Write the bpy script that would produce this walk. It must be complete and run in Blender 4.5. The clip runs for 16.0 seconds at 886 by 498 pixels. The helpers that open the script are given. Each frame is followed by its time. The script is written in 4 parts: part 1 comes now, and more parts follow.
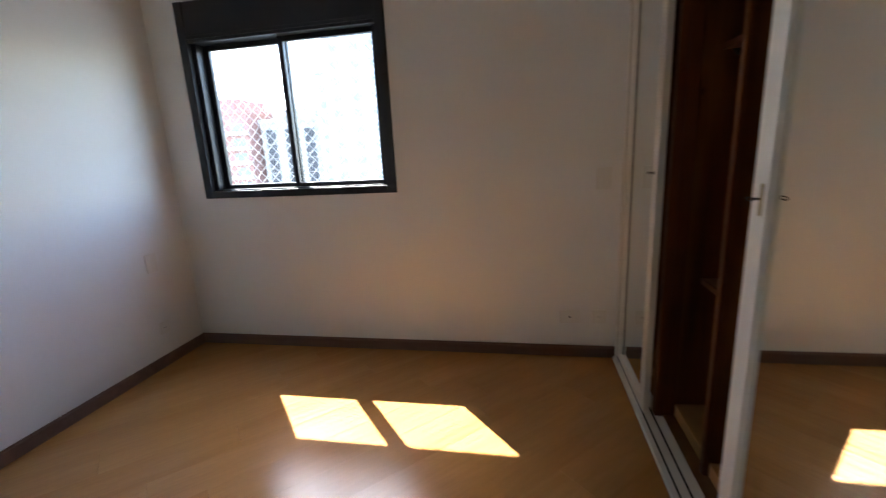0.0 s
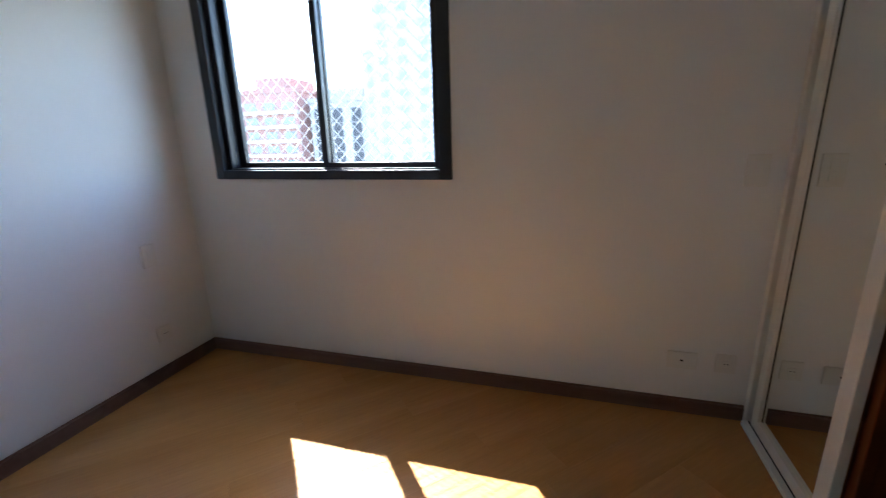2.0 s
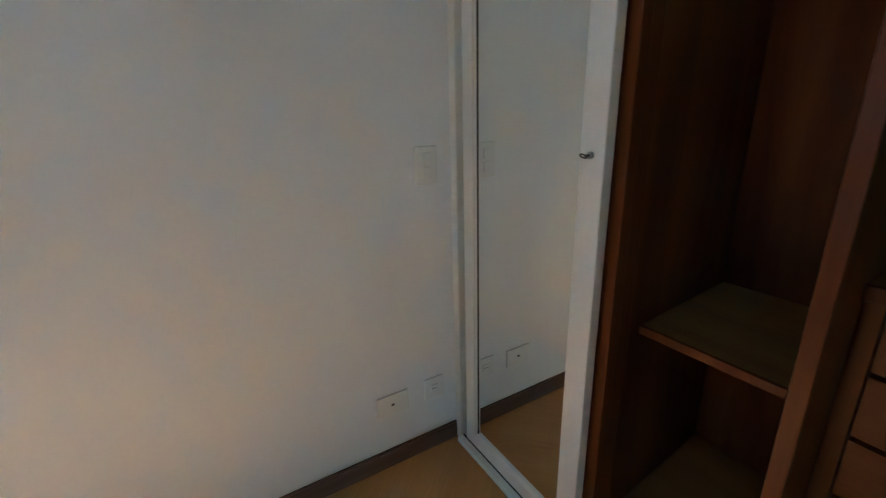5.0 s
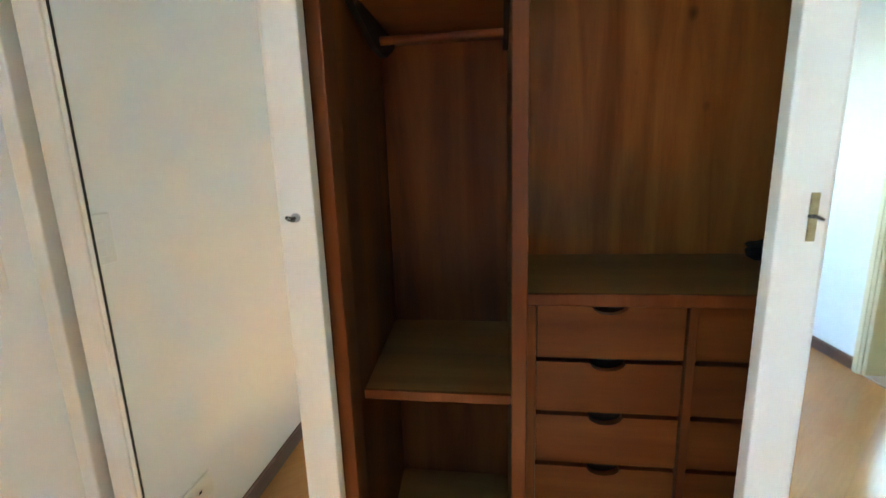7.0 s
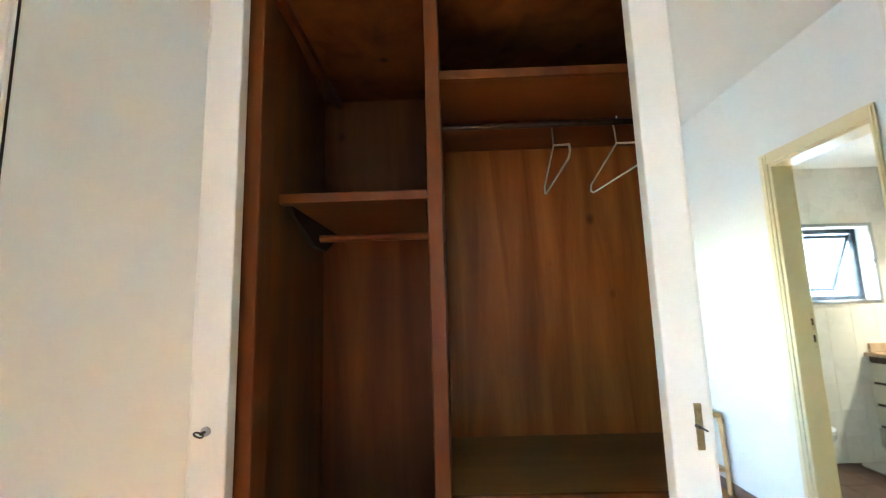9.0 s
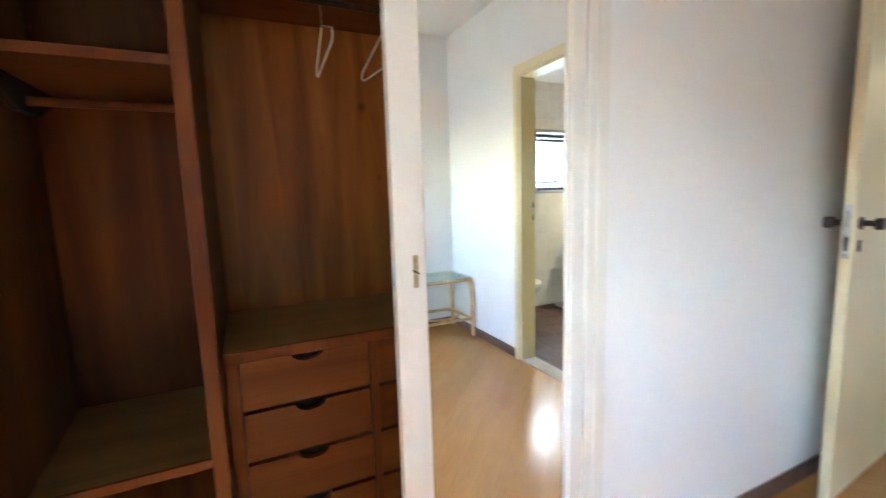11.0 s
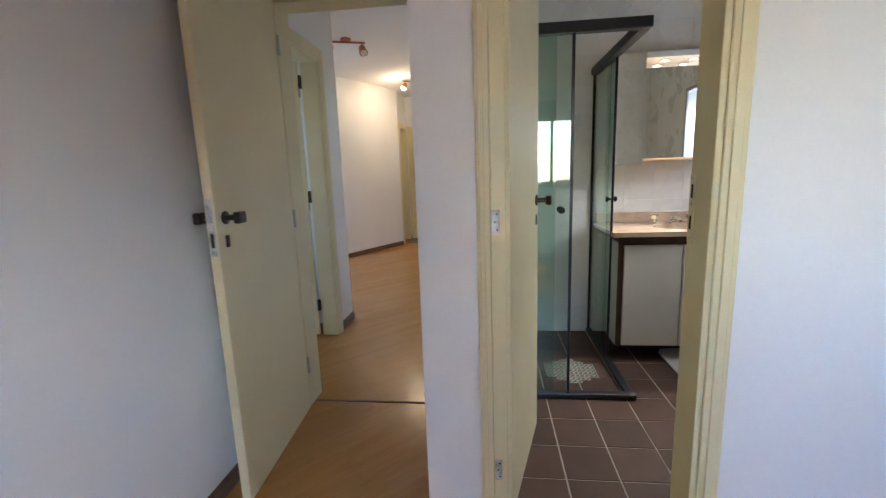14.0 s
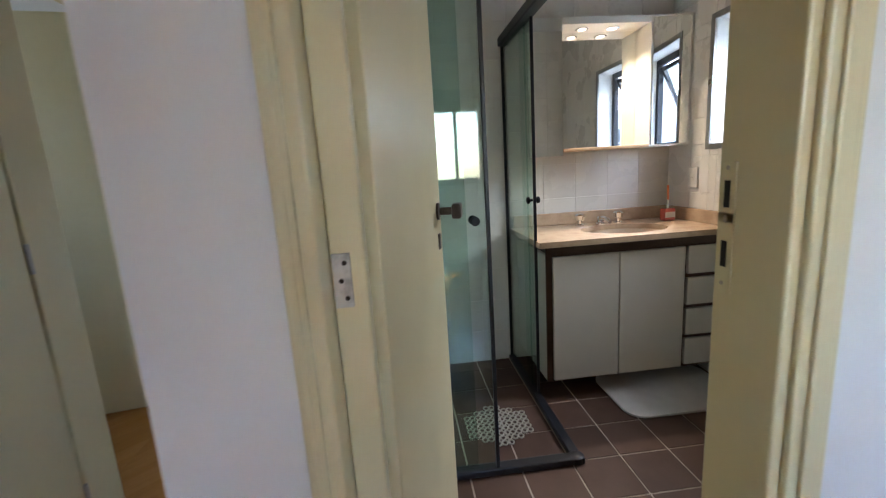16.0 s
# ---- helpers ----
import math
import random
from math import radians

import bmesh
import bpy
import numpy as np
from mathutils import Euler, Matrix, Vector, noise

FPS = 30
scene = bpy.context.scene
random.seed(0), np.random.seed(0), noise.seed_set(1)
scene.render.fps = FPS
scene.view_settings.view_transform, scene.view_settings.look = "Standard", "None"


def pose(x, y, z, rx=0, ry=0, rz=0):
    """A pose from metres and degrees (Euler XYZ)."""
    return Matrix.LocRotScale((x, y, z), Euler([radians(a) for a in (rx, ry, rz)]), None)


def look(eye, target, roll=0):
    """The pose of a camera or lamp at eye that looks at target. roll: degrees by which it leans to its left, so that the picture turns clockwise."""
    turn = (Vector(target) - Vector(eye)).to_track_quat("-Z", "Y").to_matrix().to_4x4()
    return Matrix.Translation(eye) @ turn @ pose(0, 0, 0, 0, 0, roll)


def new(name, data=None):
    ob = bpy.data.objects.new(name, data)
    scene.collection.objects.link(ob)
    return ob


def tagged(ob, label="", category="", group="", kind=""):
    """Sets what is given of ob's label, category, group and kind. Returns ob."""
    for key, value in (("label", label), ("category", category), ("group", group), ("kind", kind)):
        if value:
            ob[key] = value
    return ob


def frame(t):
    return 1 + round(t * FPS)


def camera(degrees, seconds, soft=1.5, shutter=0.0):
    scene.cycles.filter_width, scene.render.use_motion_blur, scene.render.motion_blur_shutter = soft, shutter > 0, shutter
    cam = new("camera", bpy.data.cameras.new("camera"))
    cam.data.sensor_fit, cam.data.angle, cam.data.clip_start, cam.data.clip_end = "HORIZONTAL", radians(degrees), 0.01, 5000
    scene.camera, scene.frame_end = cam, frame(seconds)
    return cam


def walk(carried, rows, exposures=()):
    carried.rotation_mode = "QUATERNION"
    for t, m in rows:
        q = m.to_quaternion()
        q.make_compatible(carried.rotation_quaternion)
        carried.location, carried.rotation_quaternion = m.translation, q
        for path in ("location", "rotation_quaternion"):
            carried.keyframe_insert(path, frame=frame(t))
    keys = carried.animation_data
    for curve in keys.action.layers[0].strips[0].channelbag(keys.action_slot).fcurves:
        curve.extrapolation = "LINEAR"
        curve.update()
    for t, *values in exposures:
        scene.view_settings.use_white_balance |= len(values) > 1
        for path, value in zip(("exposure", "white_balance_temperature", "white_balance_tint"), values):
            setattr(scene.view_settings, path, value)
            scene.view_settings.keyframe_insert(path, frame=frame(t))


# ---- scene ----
cam = camera(92.4, 16.0, soft=1.1, shutter=0.4)
PATH = [
    (0, (-0.555, -2.445, 1.248), (-0.93, -0.534, 0.794), -3.0),
    (0.5, (-0.579, -2.248, 1.263), (-1.288, -0.427, 0.836), -3.0),
    (1, (-0.607, -2.13, 1.248), (-1.544, -0.43, 0.765), -2.1),
    (1.5, (-0.713, -2.004, 1.211), (-1.563, -0.262, 0.719), -1.3),
    (2, (-0.792, -1.853, 1.213), (-1.346, -0.003, 0.692), -1.6),
    (2.5, (-0.8, -1.682, 1.199), (-1.136, 0.204, 0.624), -2.2),
    (3, (-0.797, -1.491, 1.205), (-0.897, 0.429, 0.654), -1.7),
    (3.5, (-0.797, -1.364, 1.195), (-0.636, 0.54, 0.604), -1.2),
    (3.7, (-0.832, -1.306, 1.215), (-0.476, 0.569, 0.616), -1.0),
    (5.8, (-0.724, -0.98, 1.168), (0.805, 0.191, 0.629), -0.4),
    (6, (-0.724, -0.917, 1.152), (0.979, 0.009, 0.66), -0.6),
    (6.2, (-0.734, -0.924, 1.18), (1.032, -0.142, 0.659), -1.5),
    (6.5, (-0.728, -0.921, 1.168), (1.133, -0.378, 0.674), -1.7),
    (7, (-0.731, -0.904, 1.196), (1.212, -0.638, 0.806), -1.8),
    (7.5, (-0.728, -0.906, 1.263), (1.257, -0.715, 1.112), -1.7),
    (7.8, (-0.727, -0.908, 1.315), (1.27, -0.791, 1.336), -0.8),
    (8, (-0.721, -0.908, 1.339), (1.274, -0.821, 1.453), -0.1),
    (8.2, (-0.731, -0.937, 1.325), (1.246, -0.836, 1.613), -2.1),
    (10.3, (-0.816, -0.991, 1.285), (1.153, -1.333, 1.21), -1.6),
    (10.5, (-0.83, -1.001, 1.273), (1.108, -1.47, 1.119), -2.0),
    (11, (-0.906, -1.033, 1.271), (0.894, -1.866, 1.016), -1.7),
    (11.5, (-0.95, -1.085, 1.259), (0.621, -2.287, 0.966), -2.0),
    (11.7, (-0.955, -1.142, 1.241), (0.504, -2.479, 0.949), -2.2),
    (12, (-0.955, -1.16, 1.243), (0.279, -2.705, 0.945), -2.8),
    (12.2, (-0.841, -1.154, 1.228), (0.131, -2.874, 0.918), -2.7),
    (12.5, (-0.947, -1.221, 1.243), (-0.102, -3.005, 0.924), -3.1),
    (13, (-0.984, -1.338, 1.236), (-0.44, -3.234, 0.907), -3.3),
    (13.5, (-1.034, -1.519, 1.247), (-0.687, -3.466, 0.952), -3.2),
    (14, (-1.084, -1.665, 1.249), (-0.861, -3.622, 0.9), -2.0),
    (14.5, (-1.091, -1.828, 1.236), (-1.047, -3.784, 0.823), -2.4),
    (15, (-1.088, -2.010, 1.248), (-1.176, -3.966, 0.839), -3.0),
    (15.3, (-1.101, -2.118, 1.231), (-1.234, -4.072, 0.828), -3.1),
    (15.5, (-1.132, -2.183, 1.237), (-1.267, -4.137, 0.829), -3.2),
    (16, (-1.182, -2.392, 1.238), (-1.369, -4.348, 0.865), -3.6),
]
walk(cam, [(t, look(eye, target, roll)) for t, eye, target, roll in PATH], exposures=[(0.0, 4.4, 6500, 12), (1.0, 4.35, 6200, 12), (2.5, 4.2, 5700, 8), (3.5, 4.35, 5000, 3), (5.8, 5.6, 4900, -7), (7.0, 6.35, 5450, -7), (8.2, 6.7, 5650, -4), (10.5, 6.35, 6300, 6), (11.2, 6.25, 6300, 8), (12.0, 5.85, 6400, 14), (12.5, 5.6, 6300, 14), (13.5, 5.2, 6300, 15), (14.5, 5.15, 6300, 16), (16.0, 4.9, 6200, 15)])

# ---- world and light ----
SUN_WAY = Vector((0.861, -1.0, -1.84)).normalized()
world = bpy.data.worlds.new("sky")
scene.world = world
world.use_nodes = True
wn = world.node_tree
sky = wn.nodes.new("ShaderNodeTexSky")
sky.sky_type = 'NISHITA'
sky.sun_disc = False
sky.sun_elevation = math.asin(-SUN_WAY.z)
sky.sun_rotation = math.atan2(-SUN_WAY.x, -SUN_WAY.y) % (2 * math.pi)
sky.dust_density = 1.0
wn.nodes["Background"].inputs["Strength"].default_value = 0.15
wn.links.new(sky.outputs[0], wn.nodes["Background"].inputs["Color"])
sun_data = bpy.data.lights.new("sun", 'SUN')
sun_data.energy = 2.2
sun_data.angle = radians(0.5)
sun_data.color = (1.0, 0.96, 0.9)
sun = new("sun", sun_data)
sun.matrix_world = look(Vector((0, 0, 30)) - SUN_WAY * 40, Vector((0, 0, 30)))


def lamp(name, kind, place, watts, colour, size=0.05, aim=None, spread=140):
    data = bpy.data.lights.new(name, kind)
    data.energy, data.color = watts, colour
    if kind == 'AREA':
        data.shape, data.size, data.spread = 'DISK', size, radians(spread)
    elif kind == 'SPOT':
        data.shadow_soft_size, data.spot_size, data.spot_blend = size, radians(spread), 0.7
    else:
        data.shadow_soft_size = size
    ob = new(name, data)
    ob.matrix_world = look(place, aim or (place[0], place[1] + 0.001, place[2] - 1))
    return ob


# ---- materials ----
def material(name, colour, rough=0.6, metal=0.0, spots=None, spots_scale=3.0, spots_amount=0.3, grain_scale=120.0,
             grain=0.06, bump=0.0, bump_scale=200.0, coat=0.0, stretch=(1, 1, 1), spec=0.5, per_piece=0.0, rough_var=0.08):
    mat = bpy.data.materials.new(name)
    mat.use_nodes = True
    nt = mat.node_tree
    N, L = nt.nodes, nt.links
    b = N["Principled BSDF"]
    b.inputs["Roughness"].default_value, b.inputs["Metallic"].default_value = rough, metal
    b.inputs["Specular IOR Level"].default_value, b.inputs["Coat Weight"].default_value = spec, coat
    b.inputs["Coat Roughness"].default_value = 0.12
    mp = N.new("ShaderNodeMapping")
    geo = N.new("ShaderNodeNewGeometry")
    L.new(geo.outputs["Position"], mp.inputs["Vector"])
    mp.inputs["Scale"].default_value = stretch
    big, fine = N.new("ShaderNodeTexNoise"), N.new("ShaderNodeTexNoise")
    big.inputs["Scale"].default_value, big.inputs["Detail"].default_value = spots_scale, 5.0
    fine.inputs["Scale"].default_value, fine.inputs["Detail"].default_value = grain_scale, 3.0
    L.new(mp.outputs[0], big.inputs["Vector"])
    L.new(mp.outputs[0], fine.inputs["Vector"])
    mix = N.new("ShaderNodeMix")
    mix.data_type = 'RGBA'
    mix.inputs["A"].default_value = (*colour, 1)
    mix.inputs["B"].default_value = (*(spots or [c * 0.8 for c in colour]), 1)
    ramp = N.new("ShaderNodeMapRange")
    ramp.inputs["From Min"].default_value, ramp.inputs["From Max"].default_value = 0.42, 0.68
    ramp.inputs["To Max"].default_value = spots_amount
    L.new(big.outputs["Fac"], ramp.inputs["Value"])
    L.new(ramp.outputs[0], mix.inputs["Factor"])
    hsv = N.new("ShaderNodeHueSaturation")
    val = N.new("ShaderNodeMapRange")
    val.inputs["To Min"].default_value, val.inputs["To Max"].default_value = 1 - grain, 1 + grain
    L.new(fine.outputs["Fac"], val.inputs["Value"])
    last = val.outputs[0]
    if per_piece:
        info, mul, pr = N.new("ShaderNodeObjectInfo"), N.new("ShaderNodeMath"), N.new("ShaderNodeMapRange")
        mul.operation = 'MULTIPLY'
        pr.inputs["To Min"].default_value, pr.inputs["To Max"].default_value = 1 - per_piece, 1 + per_piece
        L.new(info.outputs["Random"], pr.inputs["Value"])
        L.new(pr.outputs[0], mul.inputs[0])
        L.new(last, mul.inputs[1])
        last = mul.outputs[0]
    L.new(last, hsv.inputs["Value"])
    L.new(mix.outputs["Result"], hsv.inputs["Color"])
    L.new(hsv.outputs[0], b.inputs["Base Color"])
    rr = N.new("ShaderNodeMapRange")
    rr.inputs["To Min"].default_value, rr.inputs["To Max"].default_value = max(0.02, rough - rough_var), min(1, rough + rough_var)
    L.new(big.outputs["Fac"], rr.inputs["Value"])
    L.new(rr.outputs[0], b.inputs["Roughness"])
    if bump:
        bn, bm_ = N.new("ShaderNodeTexNoise"), N.new("ShaderNodeBump")
        bn.inputs["Scale"].default_value, bn.inputs["Detail"].default_value = bump_scale, 4.0
        bm_.inputs["Strength"].default_value, bm_.inputs["Distance"].default_value = bump, 0.004
        L.new(mp.outputs[0], bn.inputs["Vector"])
        L.new(bn.outputs["Fac"], bm_.inputs["Height"])
        L.new(bm_.outputs[0], b.inputs["Normal"])
    return mat


def wood(name, dark, light, along=(1, 1, 0), rough=0.4, scale=6.0, knots=0.0, per_piece=0.12, coat=0.0, spec=0.4, rough_var=0.08, relief=0.12):
    """Long streaks along a direction of the world, a finer grain in them, and knots if asked for."""
    mat = bpy.data.materials.new(name)
    mat.use_nodes = True
    nt = mat.node_tree
    N, L = nt.nodes, nt.links
    b = N["Principled BSDF"]
    b.inputs["Roughness"].default_value, b.inputs["Coat Weight"].default_value = rough, coat
    b.inputs["Coat Roughness"].default_value, b.inputs["Specular IOR Level"].default_value = 0.08, spec
    geo, mp = N.new("ShaderNodeNewGeometry"), N.new("ShaderNodeMapping")
    turn = Vector(along).normalized().to_track_quat('X', 'Z').inverted().to_euler()
    mp.inputs["Rotation"].default_value = turn
    L.new(geo.outputs["Position"], mp.inputs["Vector"])
    info, shift = N.new("ShaderNodeObjectInfo"), N.new("ShaderNodeVectorMath")
    shift.operation = 'MULTIPLY_ADD'
    shift.inputs[1].default_value = (7.0, 3.0, 5.0)
    comb = N.new("ShaderNodeCombineXYZ")
    for i in range(3):
        L.new(info.outputs["Random"], comb.inputs[i])
    L.new(comb.outputs[0], shift.inputs[0])
    L.new(mp.outputs[0], shift.inputs[2])
    sc = N.new("ShaderNodeVectorMath")
    sc.operation = 'MULTIPLY'
    sc.inputs[1].default_value = (0.09, 1, 1)
    L.new(shift.outputs[0], sc.inputs[0])
    streak, fine = N.new("ShaderNodeTexNoise"), N.new("ShaderNodeTexNoise")
    streak.inputs["Scale"].default_value, streak.inputs["Detail"].default_value = scale, 6.0
    streak.inputs["Distortion"].default_value = 0.6
    fine.inputs["Scale"].default_value, fine.inputs["Detail"].default_value = scale * 14, 3.0
    L.new(sc.outputs[0], streak.inputs["Vector"])
    L.new(sc.outputs[0], fine.inputs["Vector"])
    mix = N.new("ShaderNodeMix")
    mix.data_type = 'RGBA'
    mix.inputs["A"].default_value, mix.inputs["B"].default_value = (*dark, 1), (*light, 1)
    ramp = N.new("ShaderNodeMapRange")
    ramp.inputs["From Min"].default_value, ramp.inputs["From Max"].default_value = 0.3, 0.7
    L.new(streak.outputs["Fac"], ramp.inputs["Value"])
    L.new(ramp.outputs[0], mix.inputs["Factor"])
    colour = mix.outputs["Result"]
    if knots:
        vor, km, kr = N.new("ShaderNodeTexVoronoi"), N.new("ShaderNodeMix"), N.new("ShaderNodeMapRange")
        vor.inputs["Scale"].default_value = 5.5
        ks = N.new("ShaderNodeVectorMath")
        ks.operation = 'MULTIPLY'
        ks.inputs[1].default_value = (0.7, 1, 1)
        L.new(shift.outputs[0], ks.inputs[0])
        L.new(ks.outputs[0], vor.inputs["Vector"])
        kr.inputs["From Min"].default_value, kr.inputs["From Max"].default_value = 0.03, 0.10
        kr.inputs["To Min"].default_value, kr.inputs["To Max"].default_value = knots, 0.0
        L.new(vor.outputs["Distance"], kr.inputs["Value"])
        km.data_type = 'RGBA'
        km.inputs["B"].default_value = (dark[0] * 0.35, dark[1] * 0.3, dark[2] * 0.3, 1)
        L.new(colour, km.inputs["A"])
        L.new(kr.outputs[0], km.inputs["Factor"])
        colour = km.outputs["Result"]
    hsv, val, pr, mul = N.new("ShaderNodeHueSaturation"), N.new("ShaderNodeMapRange"), N.new("ShaderNodeMapRange"), N.new("ShaderNodeMath")
    mul.operation = 'MULTIPLY'
    val.inputs["To Min"].default_value, val.inputs["To Max"].default_value = 0.86, 1.14
    pr.inputs["To Min"].default_value, pr.inputs["To Max"].default_value = 1 - per_piece, 1 + per_piece
    L.new(fine.outputs["Fac"], val.inputs["Value"])
    L.new(info.outputs["Random"], pr.inputs["Value"])
    L.new(val.outputs[0], mul.inputs[0])
    L.new(pr.outputs[0], mul.inputs[1])
    L.new(mul.outputs[0], hsv.inputs["Value"])
    L.new(colour, hsv.inputs["Color"])
    L.new(hsv.outputs[0], b.inputs["Base Color"])
    rr = N.new("ShaderNodeMapRange")
    rr.inputs["To Min"].default_value, rr.inputs["To Max"].default_value = max(0.05, rough - rough_var), rough + rough_var
    L.new(streak.outputs["Fac"], rr.inputs["Value"])
    L.new(rr.outputs[0], b.inputs["Roughness"])
    bu = N.new("ShaderNodeBump")
    bu.inputs["Strength"].default_value, bu.inputs["Distance"].default_value = relief, 0.002
    L.new(fine.outputs["Fac"], bu.inputs["Height"])
    L.new(bu.outputs[0], b.inputs["Normal"])
    return mat


def glass(name, tint, rough=0.0, sheen=0.04):
    """Thin sheet glass: clear see-through with a real mirror sheen on it."""
    mat = bpy.data.materials.new(name)
    mat.use_nodes = True
    N, L = mat.node_tree.nodes, mat.node_tree.links
    N.remove(N["Principled BSDF"])
    clear, shine, lay, mix = N.new("ShaderNodeBsdfTransparent"), N.new("ShaderNodeBsdfGlossy"), N.new("ShaderNodeLayerWeight"), N.new("ShaderNodeMixShader")
    clear.inputs["Color"].default_value = (*tint, 1)
    shine.inputs["Roughness"].default_value = rough
    shine.inputs["Color"].default_value = (0.95, 1.0, 0.97, 1)
    lay.inputs["Blend"].default_value = 0.5
    power, scale = N.new("ShaderNodeMath"), N.new("ShaderNodeMath")
    power.operation, scale.operation = 'POWER', 'MULTIPLY_ADD'
    power.inputs[1].default_value = 4.0
    scale.inputs[1].default_value, scale.inputs[2].default_value = 0.9, sheen
    L.new(lay.outputs["Facing"], power.inputs[0])
    L.new(power.outputs[0], scale.inputs[0])
    L.new(scale.outputs[0], mix.inputs["Fac"])
    L.new(clear.outputs[0], mix.inputs[1])
    L.new(shine.outputs[0], mix.inputs[2])
    L.new(mix.outputs[0], N["Material Output"].inputs["Surface"])
    return mat


def glow(name, colour, strength):
    mat = bpy.data.materials.new(name)
    mat.use_nodes = True
    b = mat.node_tree.nodes["Principled BSDF"]
    b.inputs["Base Color"].default_value = (0.9, 0.9, 0.9, 1)
    b.inputs["Emission Color"].default_value, b.inputs["Emission Strength"].default_value = (*colour, 1), strength
    return mat


WALL = material("white_wall_paint", (0.78, 0.78, 0.77), 0.62, spots=(0.70, 0.69, 0.67), spots_scale=1.3, spots_amount=0.35, grain=0.012, grain_scale=60, bump=0.06, bump_scale=90)
CEILING = material("ceiling_paint", (0.8, 0.8, 0.78), 0.8, spots_scale=1.0, spots_amount=0.1, grain=0.01)
BASE = wood("brown_baseboard_wood", (0.105, 0.055, 0.037), (0.19, 0.11, 0.078), (1, 0, 0), 0.45, 9)
FLOOR = wood("honey_laminate", (0.41, 0.190, 0.054), (0.48, 0.240, 0.078), (1, 1, 0), 0.22, 7, per_piece=0.02, coat=0.0, spec=0.5, rough_var=0.02, relief=0.008)
GAP = material("floor_joint", (0.27, 0.125, 0.04), 0.8)
CREAM = material("cream_gloss_paint", (0.72, 0.64, 0.40), 0.34, spots=(0.64, 0.55, 0.33), spots_scale=2.5, spots_amount=0.35, grain=0.02, grain_scale=40, bump=0.05, bump_scale=60)
LACQUER = material("off_white_lacquer", (0.74, 0.72, 0.66), 0.4, spots=(0.62, 0.59, 0.52), spots_scale=4, spots_amount=0.35, grain=0.02, bump=0.04, bump_scale=50)
# closet wood with the shade inside the closet put into its colour
CLOSET_WOOD_SHADED = wood("closet_veneer_shaded", (0.068, 0.0195, 0.0046), (0.180, 0.062, 0.0135), (0, 0.02, 1), 0.5, 10, knots=0.9, per_piece=0.08, spec=0.14)
# the same wood in a lighter copy, for the better lit right back
CLOSET_WOOD_LIT = wood("closet_veneer_lit", (0.185, 0.055, 0.0105), (0.44, 0.160, 0.034), (0, 0.02, 1), 0.42, 12, knots=0.9, per_piece=0.05, spec=0.2)
CLOSET_EDGE = wood("closet_edge_wood", (0.085, 0.023, 0.006), (0.16, 0.050, 0.012), (0, 0, 1), 0.4, 10, per_piece=0.08, spec=0.16)
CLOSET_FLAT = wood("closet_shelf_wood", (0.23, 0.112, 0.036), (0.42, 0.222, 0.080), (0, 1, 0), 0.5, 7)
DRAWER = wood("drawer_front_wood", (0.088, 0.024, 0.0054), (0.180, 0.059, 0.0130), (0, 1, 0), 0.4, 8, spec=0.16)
# near-black: paints in the shade of recesses, also colours brackets and screws
DARK = material("recess_shade_dark_metal", (0.012, 0.008, 0.006), 0.8)
MIRROR = material("mirror_silver", (0.88, 0.90, 0.88), 0.015, 1.0, spots_amount=0.04, grain=0.004, rough_var=0.004)
BLACK = material("black_aluminium", (0.018, 0.02, 0.026), 0.38, 0.3, spots_amount=0.3, grain=0.05, spots=(0.03, 0.033, 0.04))
STEEL = material("satin_steel", (0.42, 0.42, 0.41), 0.3, 1.0, spots_amount=0.4, grain=0.05)
PLATE_STEEL = material("worn_plate_steel", (0.55, 0.55, 0.54), 0.42, 0.8, spots=(0.16, 0.15, 0.14), spots_scale=45, spots_amount=0.7, grain=0.1)
CHROME = material("chrome", (0.8, 0.8, 0.8), 0.08, 1.0, spots_amount=0.05, grain=0.01, rough_var=0.03)
BRASS = material("old_brass", (0.42, 0.33, 0.17), 0.38, 1.0, spots=(0.2, 0.15, 0.08), spots_scale=80, spots_amount=0.6)
BRONZE = material("dark_bronze_knob", (0.045, 0.032, 0.026), 0.35, 0.5, spots=(0.10, 0.075, 0.06), spots_scale=60, spots_amount=0.4)
PLASTIC = material("white_switch_plastic", (0.74, 0.73, 0.69), 0.35, spots_amount=0.1, grain=0.01)
NET = material("white_net_cord", (0.8, 0.8, 0.8), 0.7)
CANE = wood("rattan_cane", (0.46, 0.28, 0.12), (0.66, 0.44, 0.21), (0, 0, 1), 0.45, 16)
TABLE_GLASS = glass("table_glass", (0.80, 0.92, 0.88))
WINDOW_GLASS = glass("window_glass", (0.96, 0.98, 0.98))
SHOWER_GLASS = glass("green_shower_glass", (0.83, 0.915, 0.885), sheen=0.035)
FLOOR_TILE = material("brown_quarry_tile", (0.092, 0.049, 0.033), 0.5, spec=0.35, spots=(0.068, 0.037, 0.026), spots_scale=9, spots_amount=0.6, grain=0.10, grain_scale=160, bump=0.10, bump_scale=150, per_piece=0.14)
GROUT = material("pale_grout", (0.52, 0.44, 0.36), 0.85, spots=(0.22, 0.18, 0.15), spots_scale=6, spots_amount=0.5)
WALL_TILE = material("white_wall_tile", (0.74, 0.72, 0.67), 0.28, spots=(0.68, 0.65, 0.58), spots_scale=5, spots_amount=0.3, grain=0.02, per_piece=0.035)
WALL_GROUT = material("wall_grout", (0.75, 0.73, 0.68), 0.85)
MARBLE = material("beige_marble", (0.56, 0.42, 0.29), 0.22, spots=(0.40, 0.28, 0.19), spots_scale=14, spots_amount=0.7, grain=0.08, grain_scale=70)
